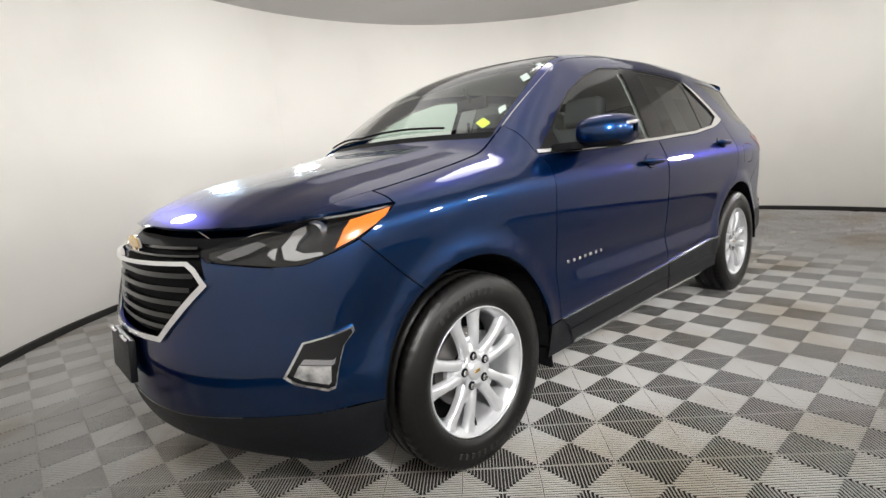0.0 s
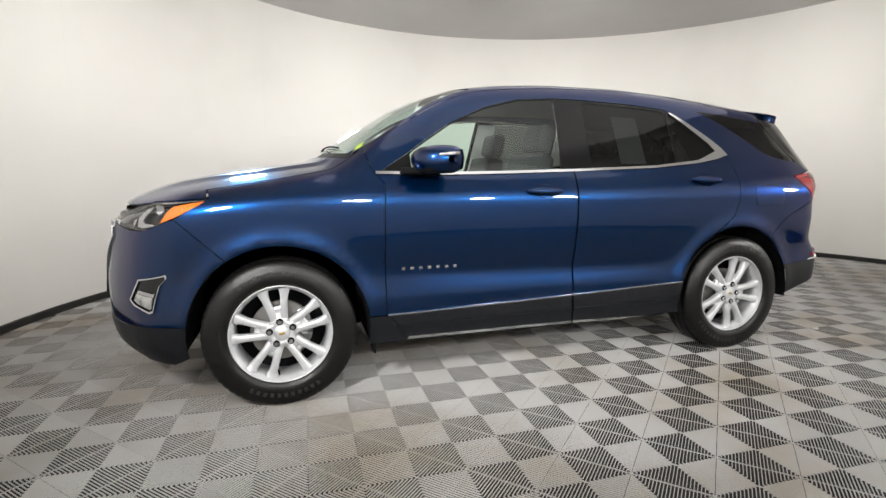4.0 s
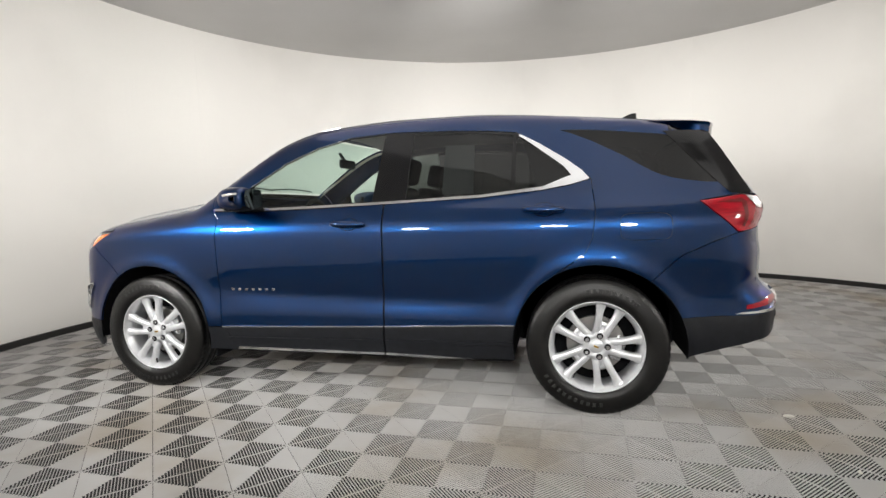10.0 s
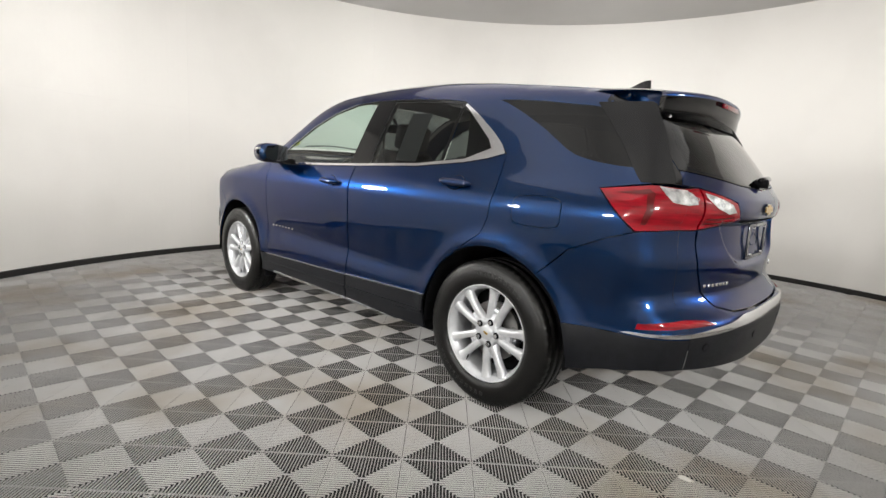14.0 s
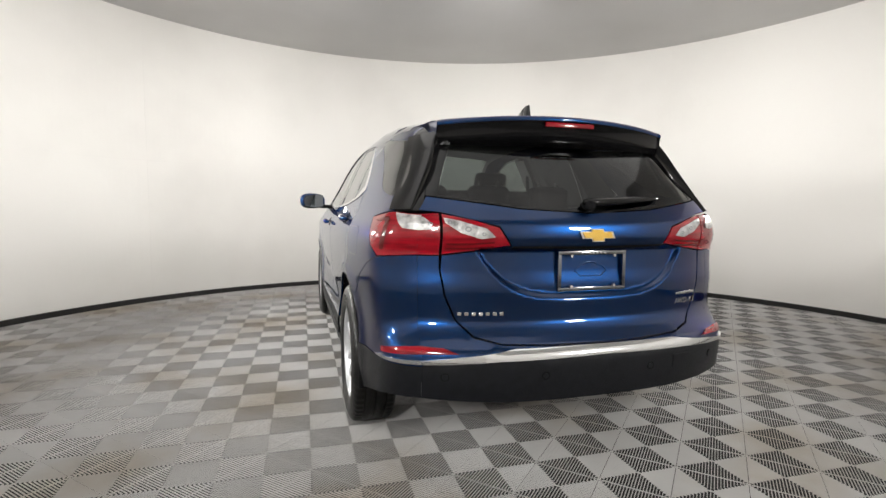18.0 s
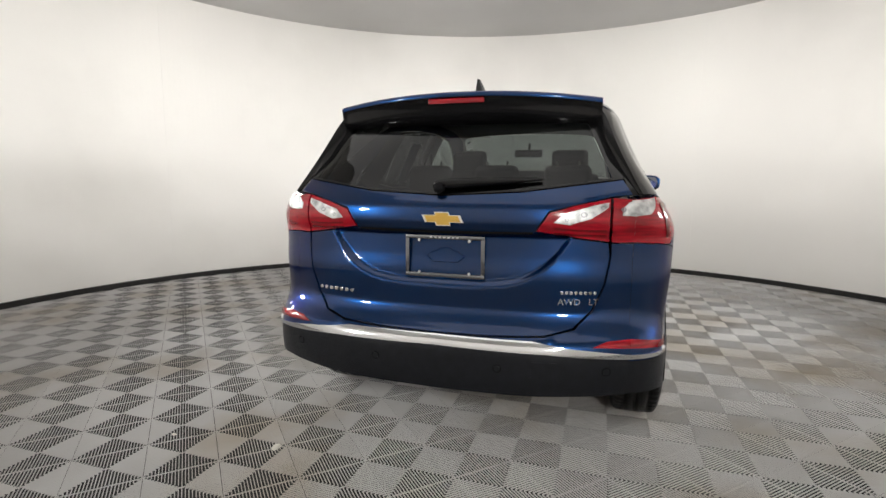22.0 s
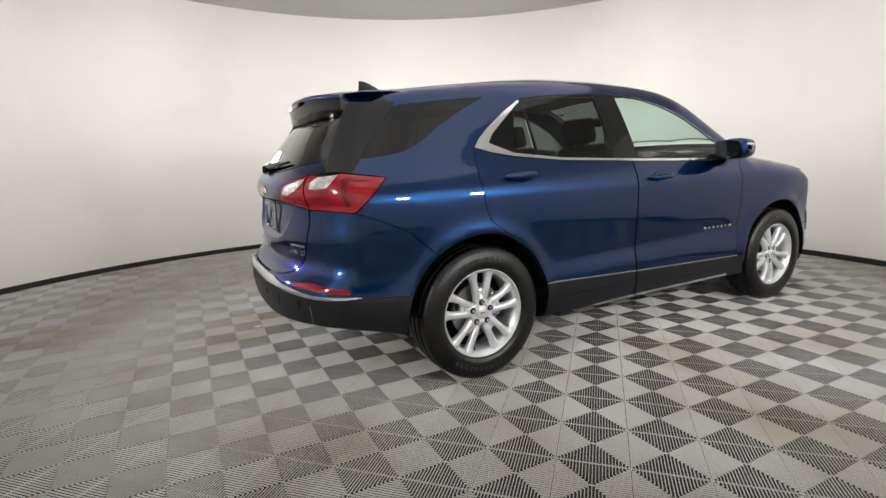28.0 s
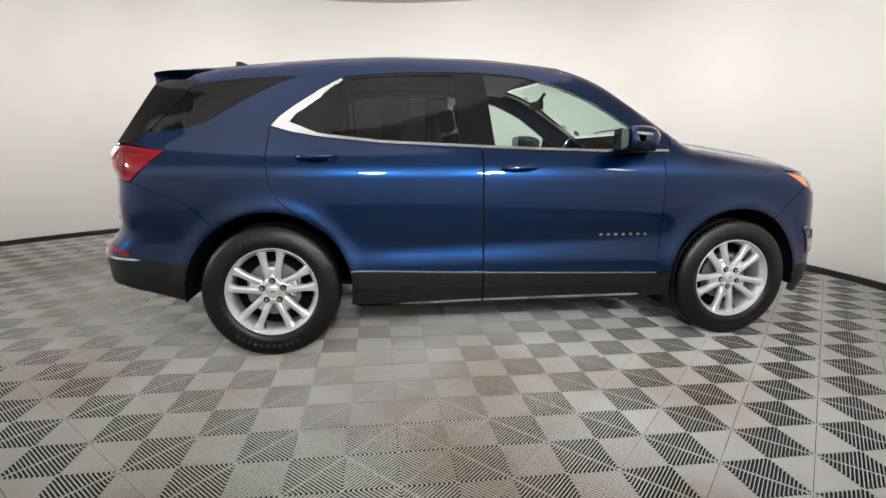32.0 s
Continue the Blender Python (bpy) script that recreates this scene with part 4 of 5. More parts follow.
for z, w, half, mat in ((.937, .008, .46, BLACK_GLOSS), (.912, .007, .48, LAMP_DARK), (.850, .016, .47, LAMP_DARK), (.806, .016, .455, LAMP_DARK), (.762, .016, .415, LAMP_DARK), (.718, .016, .37, LAMP_DARK), (.680, .014, .335, LAMP_DARK)):
    yy = np.linspace(-half, half, 21)
    panel("grille_bar", on_front, [([(y, z - w / 2) for y in yy], False), ([(y, z + w / 2) for y in yy[::-1]], False)], mat, grille, sides=(1,), offset=-.014, lip=True, thick=.018, step=.05)
ctop = [(y, .885 + .008 * abs(y) / .466) for y in np.linspace(-.466, .466, 17)]
frame_out = ctop + [(.500, .875), (.545, .824), (.43, .722), (.335, .638), (0, .632), (-.335, .638), (-.43, .722), (-.545, .824), (-.500, .875)]
frame_in = [(y * .985, z - .013) for y, z in ctop] + [(.490, .862), (.520, .827), (.420, .741), (.324, .656), (0, .649), (-.324, .656), (-.420, .741), (-.520, .827), (-.490, .862)]
panel("grille_surround", on_front, [(frame_out, False)], CHROME, grille, holes=[frame_in], sides=(1,), offset=.010, lip=True, step=.03, label="bright chrome grille surround")
pe = on_front(np.array([[0.0, .935]]))[0]
emblem((pe[0] - .004, 0, .935), 1, .19)
bracket = box_bm((.024, .30, .15), (0, 0, 0), .006)
bracket.transform(Matrix.Translation((2.317, 0, .545)) @ Matrix.Rotation(radians(-6), 4, "Y"))
bk = bm_part("plate_bracket", bracket, CLADDING, car, "black plastic plate bracket")
for y in (-.09, .09):
    tube("bracket_clip", [(2.322, y - .05, .622), (2.324, y, .626), (2.322, y + .05, .622)], .007, CHROME, bk)

H_FRONT = [(.505, .907), (.527, .894), (.694, .873), (.72, .870), (.72, .985), (.66, .970), (.60, .947), (.50, .924)]
SIDE_TOP = [(1.645, 1.011), (1.72, 1.008), (1.80, 1.002), (1.90, .996)]
head = panel("headlamp", on_side, [(SIDE_TOP, True), (front_line(.985, .870, 6), False), (LAMP_LOW[::-1], True)], LAMP_DARK, car, offset=-.030, step=.025, label="headlamp with clear lens and amber corner")
for s, hd in zip((1, -1), head):
    flip = (lambda q: [(a * s, b) for a, b in q][::s])
    panel("lamp_bowl", on_front, [(flip(H_FRONT), False)], LAMP_DARK, hd, offset=-.030, sides=(1,), step=.03)
    panel("lamp_glass", on_side, [(SIDE_TOP, True), (front_line(.985, .870, 6), False), (LAMP_LOW[::-1], True)], LENS, hd, sides=(s,), step=.03)[0].visible_shadow = False
    panel("lamp_glass", on_front, [(flip(H_FRONT), False)], LENS, hd, sides=(1,), step=.03)[0].visible_shadow = False
    panel("amber_reflector", on_side, [([(1.66, 1.008), (1.73, .999), (1.805, .986), (1.835, .960), (1.872, .907), (1.805, .931), (1.735, .963), (1.69, .985)], False)], AMBER, hd, offset=-.010, sides=(s,), step=.02, label="amber corner reflector")
    panel("light_hook", on_side, [([(1.915, .982), (1.945, .972), (1.992, .926), (1.995, .890), (1.97, .883), (1.905, .893), (1.905, .902), (1.950, .903), (1.965, .914), (1.952, .938), (1.920, .968)], False)], LAMP_SILVER, hd, offset=-.012, sides=(s,), step=.015, lip=True, label="bright silver hook-shaped light guide")
    panel("light_hook", on_front, [(flip([(.719, .926), (.70, .918), (.697, .905), (.719, .888)]), False)], LAMP_SILVER, hd, offset=-.012, sides=(1,), step=.015, lip=True)
    panel("light_guide", on_side, [([(1.66, 1.010), (1.80, 1.002), (1.86, .998), (1.86, .993), (1.80, .996), (1.70, 1.004)], False)], LAMP_SILVER, hd, offset=-.006, sides=(s,), step=.03)
    panel("light_guide", on_front, [(flip([(.545, .908), (.60, .930), (.655, .948), (.688, .936), (.64, .910), (.585, .895)]), False)], SMOKED, hd, offset=-.012, sides=(1,), step=.02)
    for r, depth, mat, nm in ((.042, .0, LAMP_SILVER, "projector_ring"), (.034, .004, LAMP_DARK, "projector_lens")):
        bm = bmesh.new()
        if nm == "projector_ring":
            bmesh.ops.create_cone(bm, cap_ends=False, segments=28, radius1=r, radius2=r * .86, depth=.03)
        else:
            bmesh.ops.create_uvsphere(bm, u_segments=24, v_segments=12, radius=r)
            bmesh.ops.scale(bm, vec=(1, 1, .5), verts=bm.verts)
        bm.transform(Matrix.Translation((1.885, s * .752, .944)) @ Matrix.Rotation(radians(90), 4, "Y") @ Matrix.Rotation(radians(-s * 28), 4, "X"))
        bm_part(nm, bm, mat, hd)

# fog lamps in the bumper corners
FOG = [(1.852, .676), (1.90, .664), (1.988, .648), (2.012, .605), (2.042, .548), (2.02, .524), (1.945, .494), (1.925, .500), (1.908, .56), (1.884, .625), (1.850, .660)]
cx_, cz_ = np.mean([q[0] for q in FOG]), np.mean([q[1] for q in FOG])
for s in (1, -1):
    fog = panel("fog_lamp", on_side, [(FOG, False)], LAMP_DARK, car, offset=.002, sides=(s,), step=.02, label="fog lamp in a bright surround")[0]
    hole = [(cx_ + (x - cx_) * .92, cz_ + (z - cz_) * .92) for x, z in FOG]
    panel("fog_surround", on_side, [(FOG, False)], CHROME, fog, holes=[hole], offset=.010, sides=(s,), step=.02, lip=True, label="bright surround")
    panel("fog_glass", on_side, [([(1.928, .566), (2.005, .580), (2.020, .549), (2.0, .534), (1.942, .513), (1.934, .520)], False)], LAMP_WHITE, fog, offset=.007, sides=(s,), step=.02, lip=True)
    panel("fog_divider", on_side, [([(1.912, .592), (1.920, .584), (1.99, .598), (2.002, .584), (1.926, .569), (1.918, .572)], False)], LAMP_SILVER, fog, offset=.008, sides=(s,), step=.02, lip=True)


# ---- wheels ----
def lathe(profile, seg, closed=False, wobble=None):
    verts, faces, n = [], [], len(profile)
    for i in range(seg):
        a = 2 * math.pi * i / seg
        for j, (y, r) in enumerate(profile):
            q = r + (wobble(i, j) if wobble else 0)
            verts.append((q * math.cos(a), y, q * math.sin(a)))
    for i in range(seg):
        k, l = i * n, ((i + 1) % seg) * n
        for j in range(n if closed else n - 1):
            m = (j + 1) % n
            faces.append((k + j, k + m, l + m, l + j))
    return verts, faces


def make_wheel():
    w = new("wheel")
    w["label"] = "silver alloy wheel with a worn black tyre"
    tread = []
    for g in (-.086, -.05, -.046, -.012, -.008, .008, .012, .046, .050, .086):
        tread.append(g)
    prof = [(-.085, .236), (-.103, .250), (-.1125, .275), (-.110, .315), (-.101, .343), (-.092, .354)]
    prof += [(-.086, .358), (-.058, .361), (-.057, .353), (-.048, .353), (-.047, .362), (-.006, .3625), (-.005, .354), (.005, .354), (.006, .3625), (.047, .362), (.048, .353), (.057, .353), (.058, .361), (.086, .358)]
    prof += [(.092, .354), (.101, .343), (.108, .325), (.1095, .317), (.1105, .315), (.1125, .285), (.1128, .280), (.1115, .268), (.1085, .258), (.105, .253), (.103, .248), (.096, .241), (.085, .236)]
    SH = {5, 6, 7, 18, 19, 20}
    v, f = lathe(prof, 240, wobble=lambda i, j: -.0035 if j in SH and i % 4 == 0 else 0)
    tyre = part("tyre", v, f, RUBBER, w, "black rubber tyre", smooth=True)
    tyre.data.normals_split_custom_set([tuple(tyre.data.vertices[k].normal) for lp in tyre.data.loops for k in (lp.vertex_index,)])
    # rim: lip, well and inner barrel
    v, f = lathe([(-.085, .236), (-.08, .226), (-.05, .214), (.04, .211), (.058, .215), (.070, .221), (.080, .229), (.090, .237), (.095, .241), (.098, .239), (.094, .233), (.085, .236)], 96)
    rim = part("rim", v, f, ALLOY, w, smooth=True)
    # ten spokes in five splayed pairs
    for pair in range(5):
        mid = radians(90 + 72 * pair)
        for sd in (-1, 1):
            st = []
            for k in range(11):
                t = k / 10
                r = .030 + .192 * t
                off = sd * (.0175 + .037 * t ** 1.25)
                wide = .0150 + .005 * (1 - t) + .017 * t ** 6
                y = .060 + .012 * math.sin(math.pi * min(t * 1.15, 1)) + .022 * t ** 2
                st.append((r, off, wide, y))
            verts, faces = [], []
            for r, off, wide, y in st:
                for a, d in ((-wide, -.030), (-wide * .97, -.006), (-wide * .55, .0), (wide * .55, .0), (wide * .97, -.006), (wide, -.030)):
                    px, py = off + a, r
                    verts.append((px * math.sin(mid) + py * math.cos(mid), y + d, -px * math.cos(mid) + py * math.sin(mid)))
            for k in range(10):
                for j in range(5):
                    faces.append((6 * k + j, 6 * k + j + 1, 6 * k + j + 7, 6 * k + j + 6))
            part("spoke", verts, faces, ALLOY, w, smooth=True)
    # web that fills the root of each pair
    for pair in range(5):
        mid = radians(90 + 72 * pair)
        verts, faces = [], []
        for r, half, y in ((.045, .018, .054), (.085, .021, .060), (.118, .024, .062), (.128, .018, .058)):
            for px, d in ((-half, -.024), (-half, -.004), (half, -.004), (half, -.024)):
                verts.append((px * math.sin(mid) + r * math.cos(mid), y + d, -px * math.cos(mid) + r * math.sin(mid)))
        for k in range(3):
            for j in range(3):
                faces.append((4 * k + j, 4 * k + j + 1, 4 * k + j + 5, 4 * k + j + 4))
        faces.append((12, 13, 14, 15))
        part("spoke_web", verts, faces, ALLOY, w)
    v, f = lathe([(.03, .001), (.03, .088), (.055, .088), (.066, .082), (.0705, .072), (.0705, .047), (.066, .039), (.066, .001)], 80, wobble=lambda i, j: .018 * math.cos(5 * (2 * math.pi * i / 80 - math.pi / 2)) if j in (1, 2, 3) else 0)
    part("hub", v, f, ALLOY, w, smooth=True)
    v, f = lathe([(.066, .0365), (.075, .035), (.078, .030), (.0795, .001)], 32)
    cap = part("hub_cap", v, f, ALLOY, w, smooth=True)
    bm = box_bm((.026, .004, .010), (0, .080, 0), .001, 1)
    bm_part("cap_badge", bm, GOLD, cap)
    for k in range(5):
        a = radians(90 + 72 * k)
        at = Matrix.Translation((.0575 * math.cos(a), .0715, .0575 * math.sin(a))) @ Matrix.Rotation(radians(-90), 4, "X")
        # dark disc round each nut, coloured for the shade of its recess
        bm = bmesh.new()
        bmesh.ops.create_cone(bm, cap_ends=True, segments=20, radius1=.0165, radius2=.0165, depth=.003)
        bm.transform(at)
        shade_disc = bm_part("nut_pocket", bm, DARK, w, smooth=False)
        bm = bmesh.new()
        bmesh.ops.create_cone(bm, cap_ends=True, segments=6, radius1=.0130, radius2=.0105, depth=.022)
        bm.transform(at)
        bm_part("lug_nut", bm, CHROME, w, smooth=False)
    for start, count in ((62, 9), (246, 11)):
        for k in range(count):
            a = radians(start + 6.2 * k)
            m = Matrix.Rotation(-a, 4, "Y") @ Matrix.Translation((.300, .1122, 0))
            bm = box_bm((.020, .003, .016), (0, 0, 0), .001, 1, turn=m)
            bm_part("lettering_bar", bm, RUBBER_MARK, tyre, smooth=False)
    v, f = lathe([(.005, .06), (.012, .062), (.012, .148), (-.008, .148), (-.008, .06)], 48)
    part("brake_disc", v, f, STEEL, w, smooth=False)
    bm = box_bm((.06, .07, .13), (-.115, .0, .02), .015)
    bm_part("brake_caliper", bm, LAMP_SILVER, w)
    v, f = lathe([(-.085, .236), (-.088, .12), (-.07, .02), (-.07, .001)], 32)
    part("wheel_back", v, f, DARK, w, smooth=True)
    bm = bmesh.new()
    bmesh.ops.create_cone(bm, cap_ends=True, segments=8, radius1=.004, radius2=.004, depth=.03)
    bm.transform(Matrix.Translation((.05, .07, -.19)))
    bm_part("valve", bm, DARK, w)
    return w


WHEEL_AT = [(AX, .79, 0), (AX, -.79, 180), (-AX, .79, 0), (-AX, -.79, 180)]
first_wheel = make_wheel()
for i, (x, y, turn) in enumerate(WHEEL_AT):
    m = Matrix.Translation((x, y, .3605)) @ Matrix.Rotation(radians(turn), 4, "Z") @ Matrix.Rotation(radians((8, 31, -20, 0)[i]), 4, "Y")
    if i == 0:
        first_wheel.matrix_world = m
        wheel = first_wheel
    else:
        wheel = copy_thing(first_wheel, m)
    wheel.parent = car

# wheel housings and underbody
for x in (AX, -AX):
    for s in (1, -1):
        v, f = [], []
        for i in range(29):
            a = radians(-7 + 194 * i / 28)
            for y, r in ((.50, .40), (.50, .425), (.875, .428), (.884, .4235)):
                v.append((x + r * math.cos(a), s * y, AZ + r * math.sin(a)))
        f = [(4 * i + j, 4 * i + j + 1, 4 * i + j + 5, 4 * i + j + 4) for i in range(28) for j in range(3)]
        f += [tuple(4 * i for i in range(29))]
        part("wheel_housing", v, f, DARK, car)
for x0, x1, half, z0, z1 in ((-.93, .93, .80, .23, .36), (.93, 1.80, .50, .26, .80), (-1.80, -.93, .50, .28, .80), (1.78, 2.10, .66, .34, .45), (-2.14, -1.78, .60, .40, .52)):
    bm = box_bm((x1 - x0, 2 * half, z1 - z0), ((x0 + x1) / 2, 0, (z0 + z1) / 2), .03)
    bm_part("underbody", bm, DARK, car)
for x in (.915,):
    for s in (1, -1):
        bm = box_bm((.012, .17, .10), (x, s * .79, .262), .004)
        bm_part("mud_flap", bm, DARK, car)

# door mirrors
for s in (1, -1):
    v, f = [], []
    SECT = 20
    stations = ((.885, .030, .030, .02, -.012), (.895, .085, .044, .02, -.006), (.92, .130, .058, .014, 0), (.97, .145, .067, .004, 0), (1.03, .140, .067, -.010, 0), (1.07, .120, .058, -.024, 0), (1.092, .085, .042, -.034, 0), (1.098, .03, .02, -.038, 0))
    for y, hx, hz_, dx, dz in stations:
        for k in range(SECT):
            t = 2 * math.pi * k / SECT
            c, sn = math.cos(t), math.sin(t)
            px = (abs(c) ** (.75 if c > 0 else .35)) * np.sign(c) * hx * (.86 if c > 0 else .50)
            v.append((.60 + dx + px, s * y, 1.187 + dz + hz_ * np.sign(sn) * abs(sn) ** .8))
    nst = len(stations)
    slots = []
    for i in range(nst - 1):
        for k in range(SECT):
            q = (i * SECT + k, i * SECT + (k + 1) % SECT, (i + 1) * SECT + (k + 1) % SECT, (i + 1) * SECT + k)
            f.append(q if s == 1 else q[::-1])
            slots.append(1 if 12 <= k <= 17 and i < 5 else 0)
    f += [tuple(range(SECT))[::s], tuple((nst - 1) * SECT + k for k in range(SECT))[::-s]]
    slots += [1, 0]
    mir = part("door_mirror", v, f, [PAINT, DARK], car, "blue mirror with a black lower shell", smooth=True, slots=slots)
    gv = [(.60 - .084 - .01 * (abs(y - .975) / .08), s * y, z) for y, z in ((.905, 1.14), (.98, 1.128), (1.06, 1.145), (1.075, 1.19), (1.058, 1.232), (.97, 1.244), (.905, 1.235))]
    part("mirror_glass", gv, [tuple(range(7))[::s]], MIRROR, mir)
    tube("indicator_strip", [(.665, s * 1.062, 1.200), (.62, s * 1.093, 1.208), (.57, s * 1.101, 1.212), (.535, s * 1.094, 1.214)], .006, LAMP_WHITE, mir, flat=1.2)
    bm = box_bm((.21, .10, .032), (.655, s * .872, 1.137), .012)
    bm_part("mirror_foot", bm, DARK, mir)

# door handles
for doors, x, z, y0 in ((front_doors, -.02, 1.026, 0), (rear_doors, -1.105, 1.078, 0)):
    for s, door in zip((1, -1), doors):
        ell = [(x + .060 * math.cos(t), z - .002 + .036 * math.sin(t)) for t in np.linspace(0, 2 * math.pi, 25)[:-1]]
        panel("handle_cup", on_side, [(ell, False)], BLACK_GLOSS, door, offset=.0022, sides=(s,), step=.02)
        ell = [(x + .057 * math.cos(t), z - .002 + .033 * math.sin(t)) for t in np.linspace(0, 2 * math.pi, 25)[:-1]]
        panel("handle_cup", on_side, [(ell, False)], PAINT, door, offset=.0045, sides=(s,), step=.02)
        pts = []
        for t in np.linspace(-1, 1, 15):
            q = on_side(np.array([[x + .105 * t, z + .004 * t]]))[0]
            pts.append((q[0], s * (q[1] + .012 + .020 * (1 - abs(t) ** 3)), q[2]))
        tube("door_handle", pts, [.006, .013, .017, .019, .019, .019, .019, .019, .019, .019, .019, .019, .017, .013, .006], PAINT, door, flat=.95, sides=10)

# front wipers
for y0, y1 in ((.45, -.12), (-.10, -.58)):
    pts = []
    for t in np.linspace(0, 1, 10):
        y = y0 + (y1 - y0) * t
        q = on_top(np.array([[1.095 - .165 * (y / .7) ** 2 - .02 * math.sin(math.pi * t), y]]))[0]
        pts.append((q[0], q[1], q[2] + .009))
    tube("front_wiper", pts, .005, DARK, car)

# papers and stickers on the glass
def sticker(chart, quad, mat, off, label):
    panel("sticker", chart, [(quad, False)], mat, car, offset=off, sides=(1,), step=.03, label=label)


sticker(on_side, [(-.553, 1.18), (-.728, 1.178), (-.722, 1.455), (-.553, 1.46)], PAPER, -.014, "white paper sheet inside the window")
sticker(on_top, [(.438, .555), (.462, .585), (.490, .575), (.466, .545)], PAPER, -.006, "small white sticker")
sticker(on_top, [(.565, .565), (.60, .612), (.640, .60), (.605, .553)], PAPER, -.006, "small white sticker")
sticker(on_top, [(.80, .615), (.83, .645), (.865, .632), (.835, .602)], PAPER, -.006, "small white sticker")
sticker(on_top, [(.905, .575), (.925, .632), (.965, .62), (.945, .563)], YELLOW, -.006, "small yellow sticker")

# ---- cabin ----
cabin = new("cabin")
cabin.parent = car
cabin["label"] = "dark grey cabin with cloth seats"
bm = box_bm((1.80, 1.5, .1), (0, 0, .42), .03)
bm_part("cabin_floor", bm, TRIM_GREY, cabin)
panel("headliner", on_top, [(rail_top(.26, -1.88, 30), False), (rail_top(-1.88, .26, 30, -1), False)], HEADLINER, cabin, sides=(1,), offset=-.045, step=.08)
bm = box_bm((.50, 1.40, .42), (.80, 0, .88), .09, 4)
bm_part("dashboard", bm, TRIM_GREY, cabin)
bm = box_bm((.05, .22, .13), (.56, 0, 1.05), .015)
bm_part("centre_screen", bm, BLACK_GLOSS, cabin)
panel("door_lining", on_side, [([(.80, .45), (.80, 1.09), (-.2, 1.10), (-1.15, 1.13), (-1.17, .87), (-.90, .60), (-.86, .45)], False)], TRIM_GREY, cabin, offset=-.07, step=.08)
panel("inner_pillar", on_side, [([(-.16, 1.10), (-.34, 1.10), (-.35, 1.54), (-.20, 1.54)], False)], HEADLINER, cabin, offset=-.035, step=.05)
panel("inner_pillar", on_side, [([(-1.10, 1.12), (-1.40, 1.20), (-1.22, 1.47), (-.98, 1.50)], False)], TRIM_GREY, cabin, offset=-.035, step=.05)
panel("cargo_lining", on_side, [([(-1.20, .81), (-1.20, 1.14), (-1.95, 1.15), (-1.95, .81)], False)], TRIM_GREY, cabin, offset=-.08, step=.08)
bm = box_bm((.85, .98, .06), (-1.55, 0, .82), .02)
bm_part("boot_floor", bm, TRIM_GREY, cabin)
ring = [(.42 + .07 * math.sin(t) * .45, .37 + .18 * math.cos(t), 1.00 + .17 * math.sin(t)) for t in np.linspace(0, 2 * math.pi, 29)[:-1]]
wheel_s = tube("steering_wheel", ring, .016, DARK, cabin, closed=True, sides=10)
bm = box_bm((.06, .16, .11), (.44, .37, 1.0), .03)
bm_part("steering_boss", bm, DARK, wheel_s)
tube("steering_column", [(.44, .37, 1.0), (.72, .37, .92)], .03, DARK, wheel_s)
bm = box_bm((.03, .24, .065), (.36, 0, 1.435), .014)
mirror_in = bm_part("rear_view_mirror", bm, DARK, cabin)
tube("mirror_stem", [(.37, 0, 1.45), (.42, 0, 1.52)], .012, DARK, mirror_in)


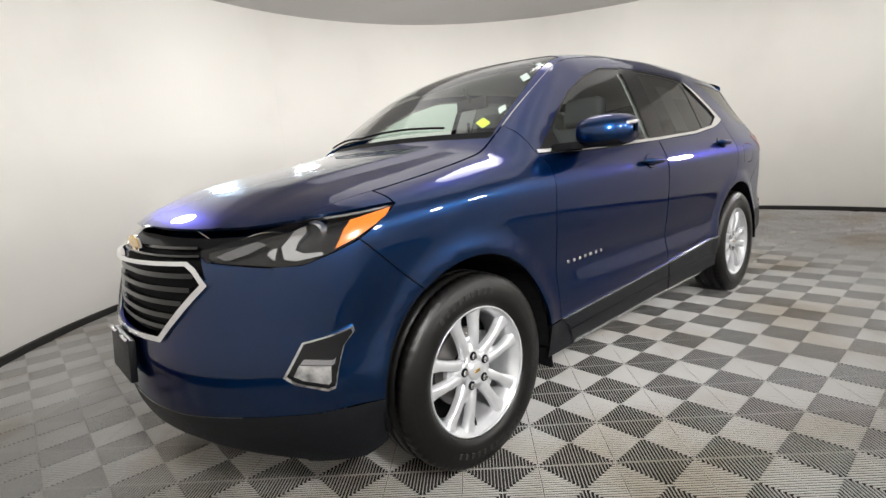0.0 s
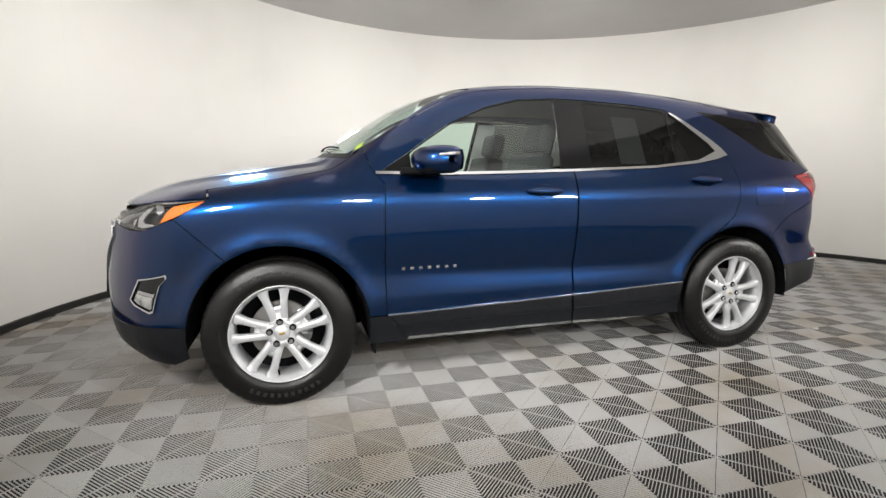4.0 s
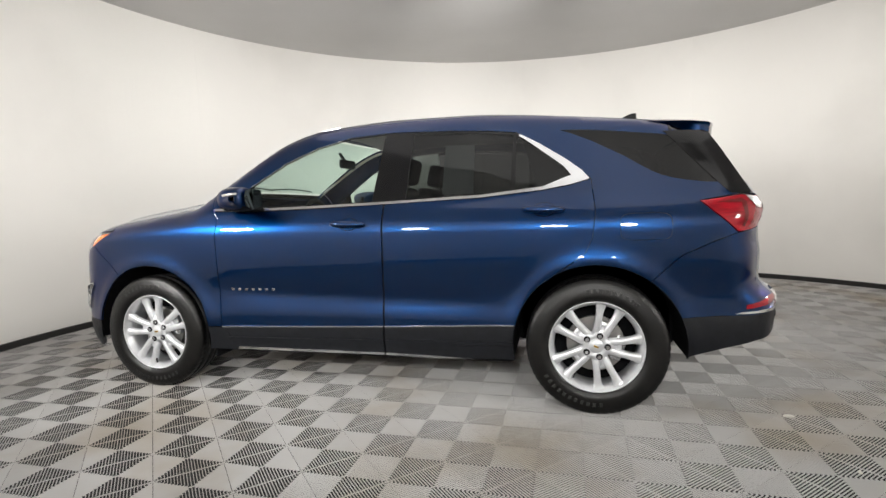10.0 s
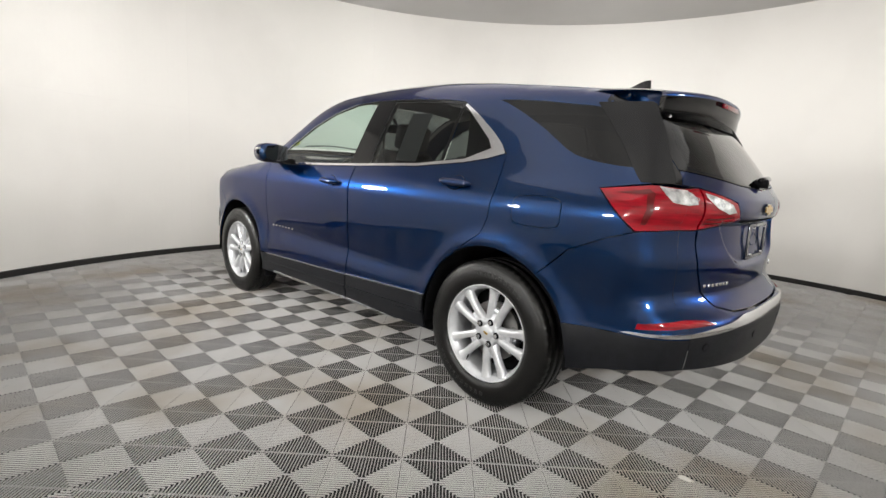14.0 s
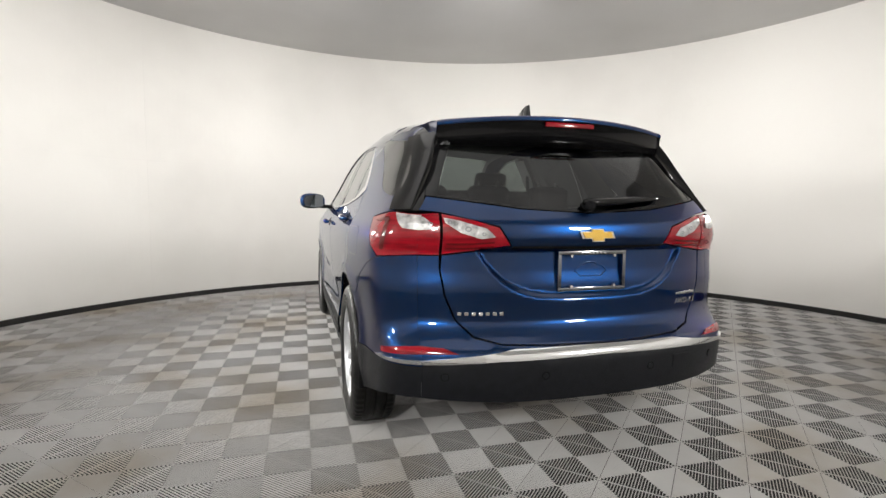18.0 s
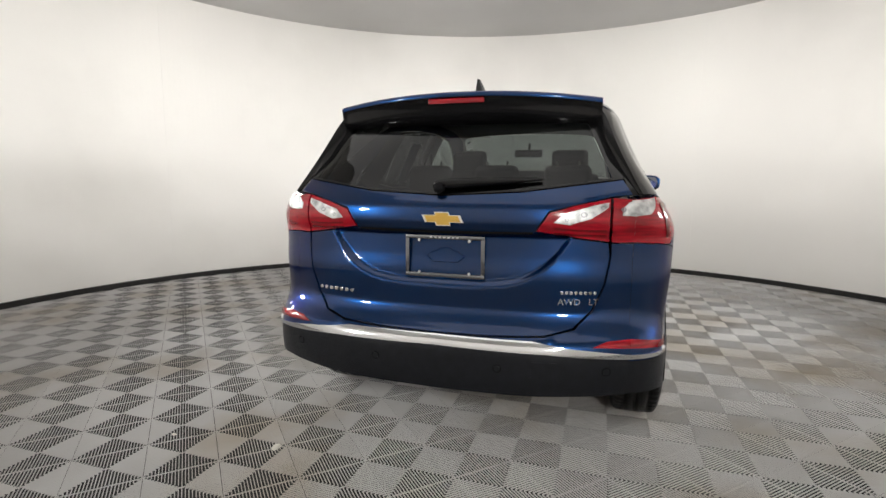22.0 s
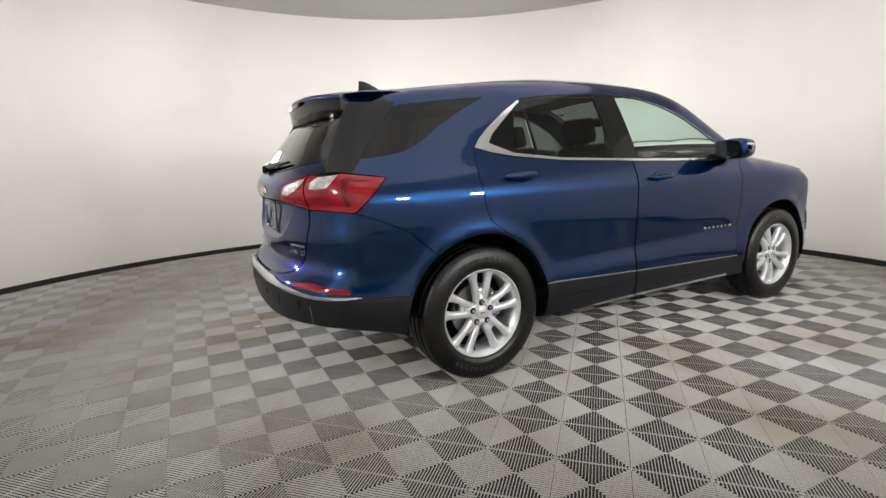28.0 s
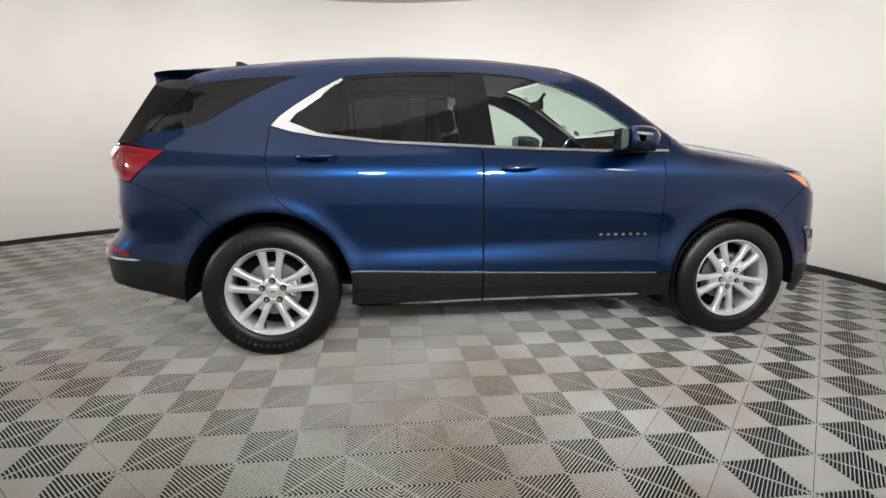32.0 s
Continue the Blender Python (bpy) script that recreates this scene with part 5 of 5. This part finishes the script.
def seat(x, y, w, rows):
    s = new("front_seat" if rows else "rear_seat")
    s.parent = cabin
    def bolster(name, size, at, lean, bev=.05):
        bm = box_bm(size, (0, 0, 0), bev, 4, taper=(.9, .86) if size[2] > .3 else None)
        bm.transform(Matrix.Translation(at) @ Matrix.Rotation(radians(lean), 4, "Y"))
        bm_part(name, bm, SEAT, s)
    bolster("cushion", (.52, w, .16), (x + .22, y, .66), -6)
    bolster("backrest", (.15, w * .94, .60), (x - .13, y, .95), -16)
    for yy in ((0,) if rows else (-w * .32, 0, w * .32)):
        bolster("headrest", (.10, .26, .17), (x - .255, y + yy, 1.335 if rows else 1.19), -14, .045)
        for d in (-.06, .06):
            tube("headrest_rod", [(x - .215, y + yy + d, 1.18), (x - .25, y + yy + d, 1.30)], .007, STEEL, s)
    return s


seat(.02, .38, .52, True)
seat(.02, -.38, .52, True)
seat(-.88, 0, 1.28, False)
tube("seat_belt", [(-.30, .68, 1.42), (-.30, .69, 1.1), (-.28, .69, .7)], .02, TRIM_GREY, cabin, flat=.2)
tube("seat_belt", [(-.30, -.68, 1.42), (-.30, -.69, 1.1), (-.28, -.69, .7)], .02, TRIM_GREY, cabin, flat=.2)

# overhangs: the nose is a little shorter and the tail a little longer than the wheelbase alone would give
for ob in car.children_recursive:
    kin = {ob.name.split(".")[0]} | ({ob.parent.name.split(".")[0], ob.parent.parent.name.split(".")[0] if ob.parent.parent else ""})
    if ob.type == "MESH" and "wheel" not in kin:
        co = np.empty(3 * len(ob.data.vertices))
        ob.data.vertices.foreach_get("co", co)
        co = co.reshape(-1, 3)
        co[:, 0] += -.022 * ramp(-co[:, 0], 1.5, 2.0) - .022 * ramp(co[:, 0], 1.6, 2.1)
        ob.data.vertices.foreach_set("co", co.ravel())
        ob.data.update()

# crumbs of litter on the floor
for i, (x, y, r) in enumerate(((-2.30, .75, .022), (-2.345, 1.27, .012), (-3.86, .68, .03), (.42, -1.12, .014))):
    bm = bmesh.new()
    bmesh.ops.create_icosphere(bm, subdivisions=2, radius=r)
    for v in bm.verts:
        v.co += Vector((noise.noise(v.co * 60 + Vector((i, 0, 0))), noise.noise(v.co * 60 + Vector((0, i, 5))), 0)) * r * .5
        v.co.z = max(v.co.z, -r * .3) * .35
    bm.transform(Matrix.Translation((x, y, r * .105)) @ Matrix.Rotation(i * 1.3, 4, "Z") @ Matrix.Diagonal((1.5, .7, 1, 1)))
    tagged(bm_part("litter_crumb", bm, DEBRIS), "small pale crumb lying on the tiled floor", "litter", group="litter on the floor")
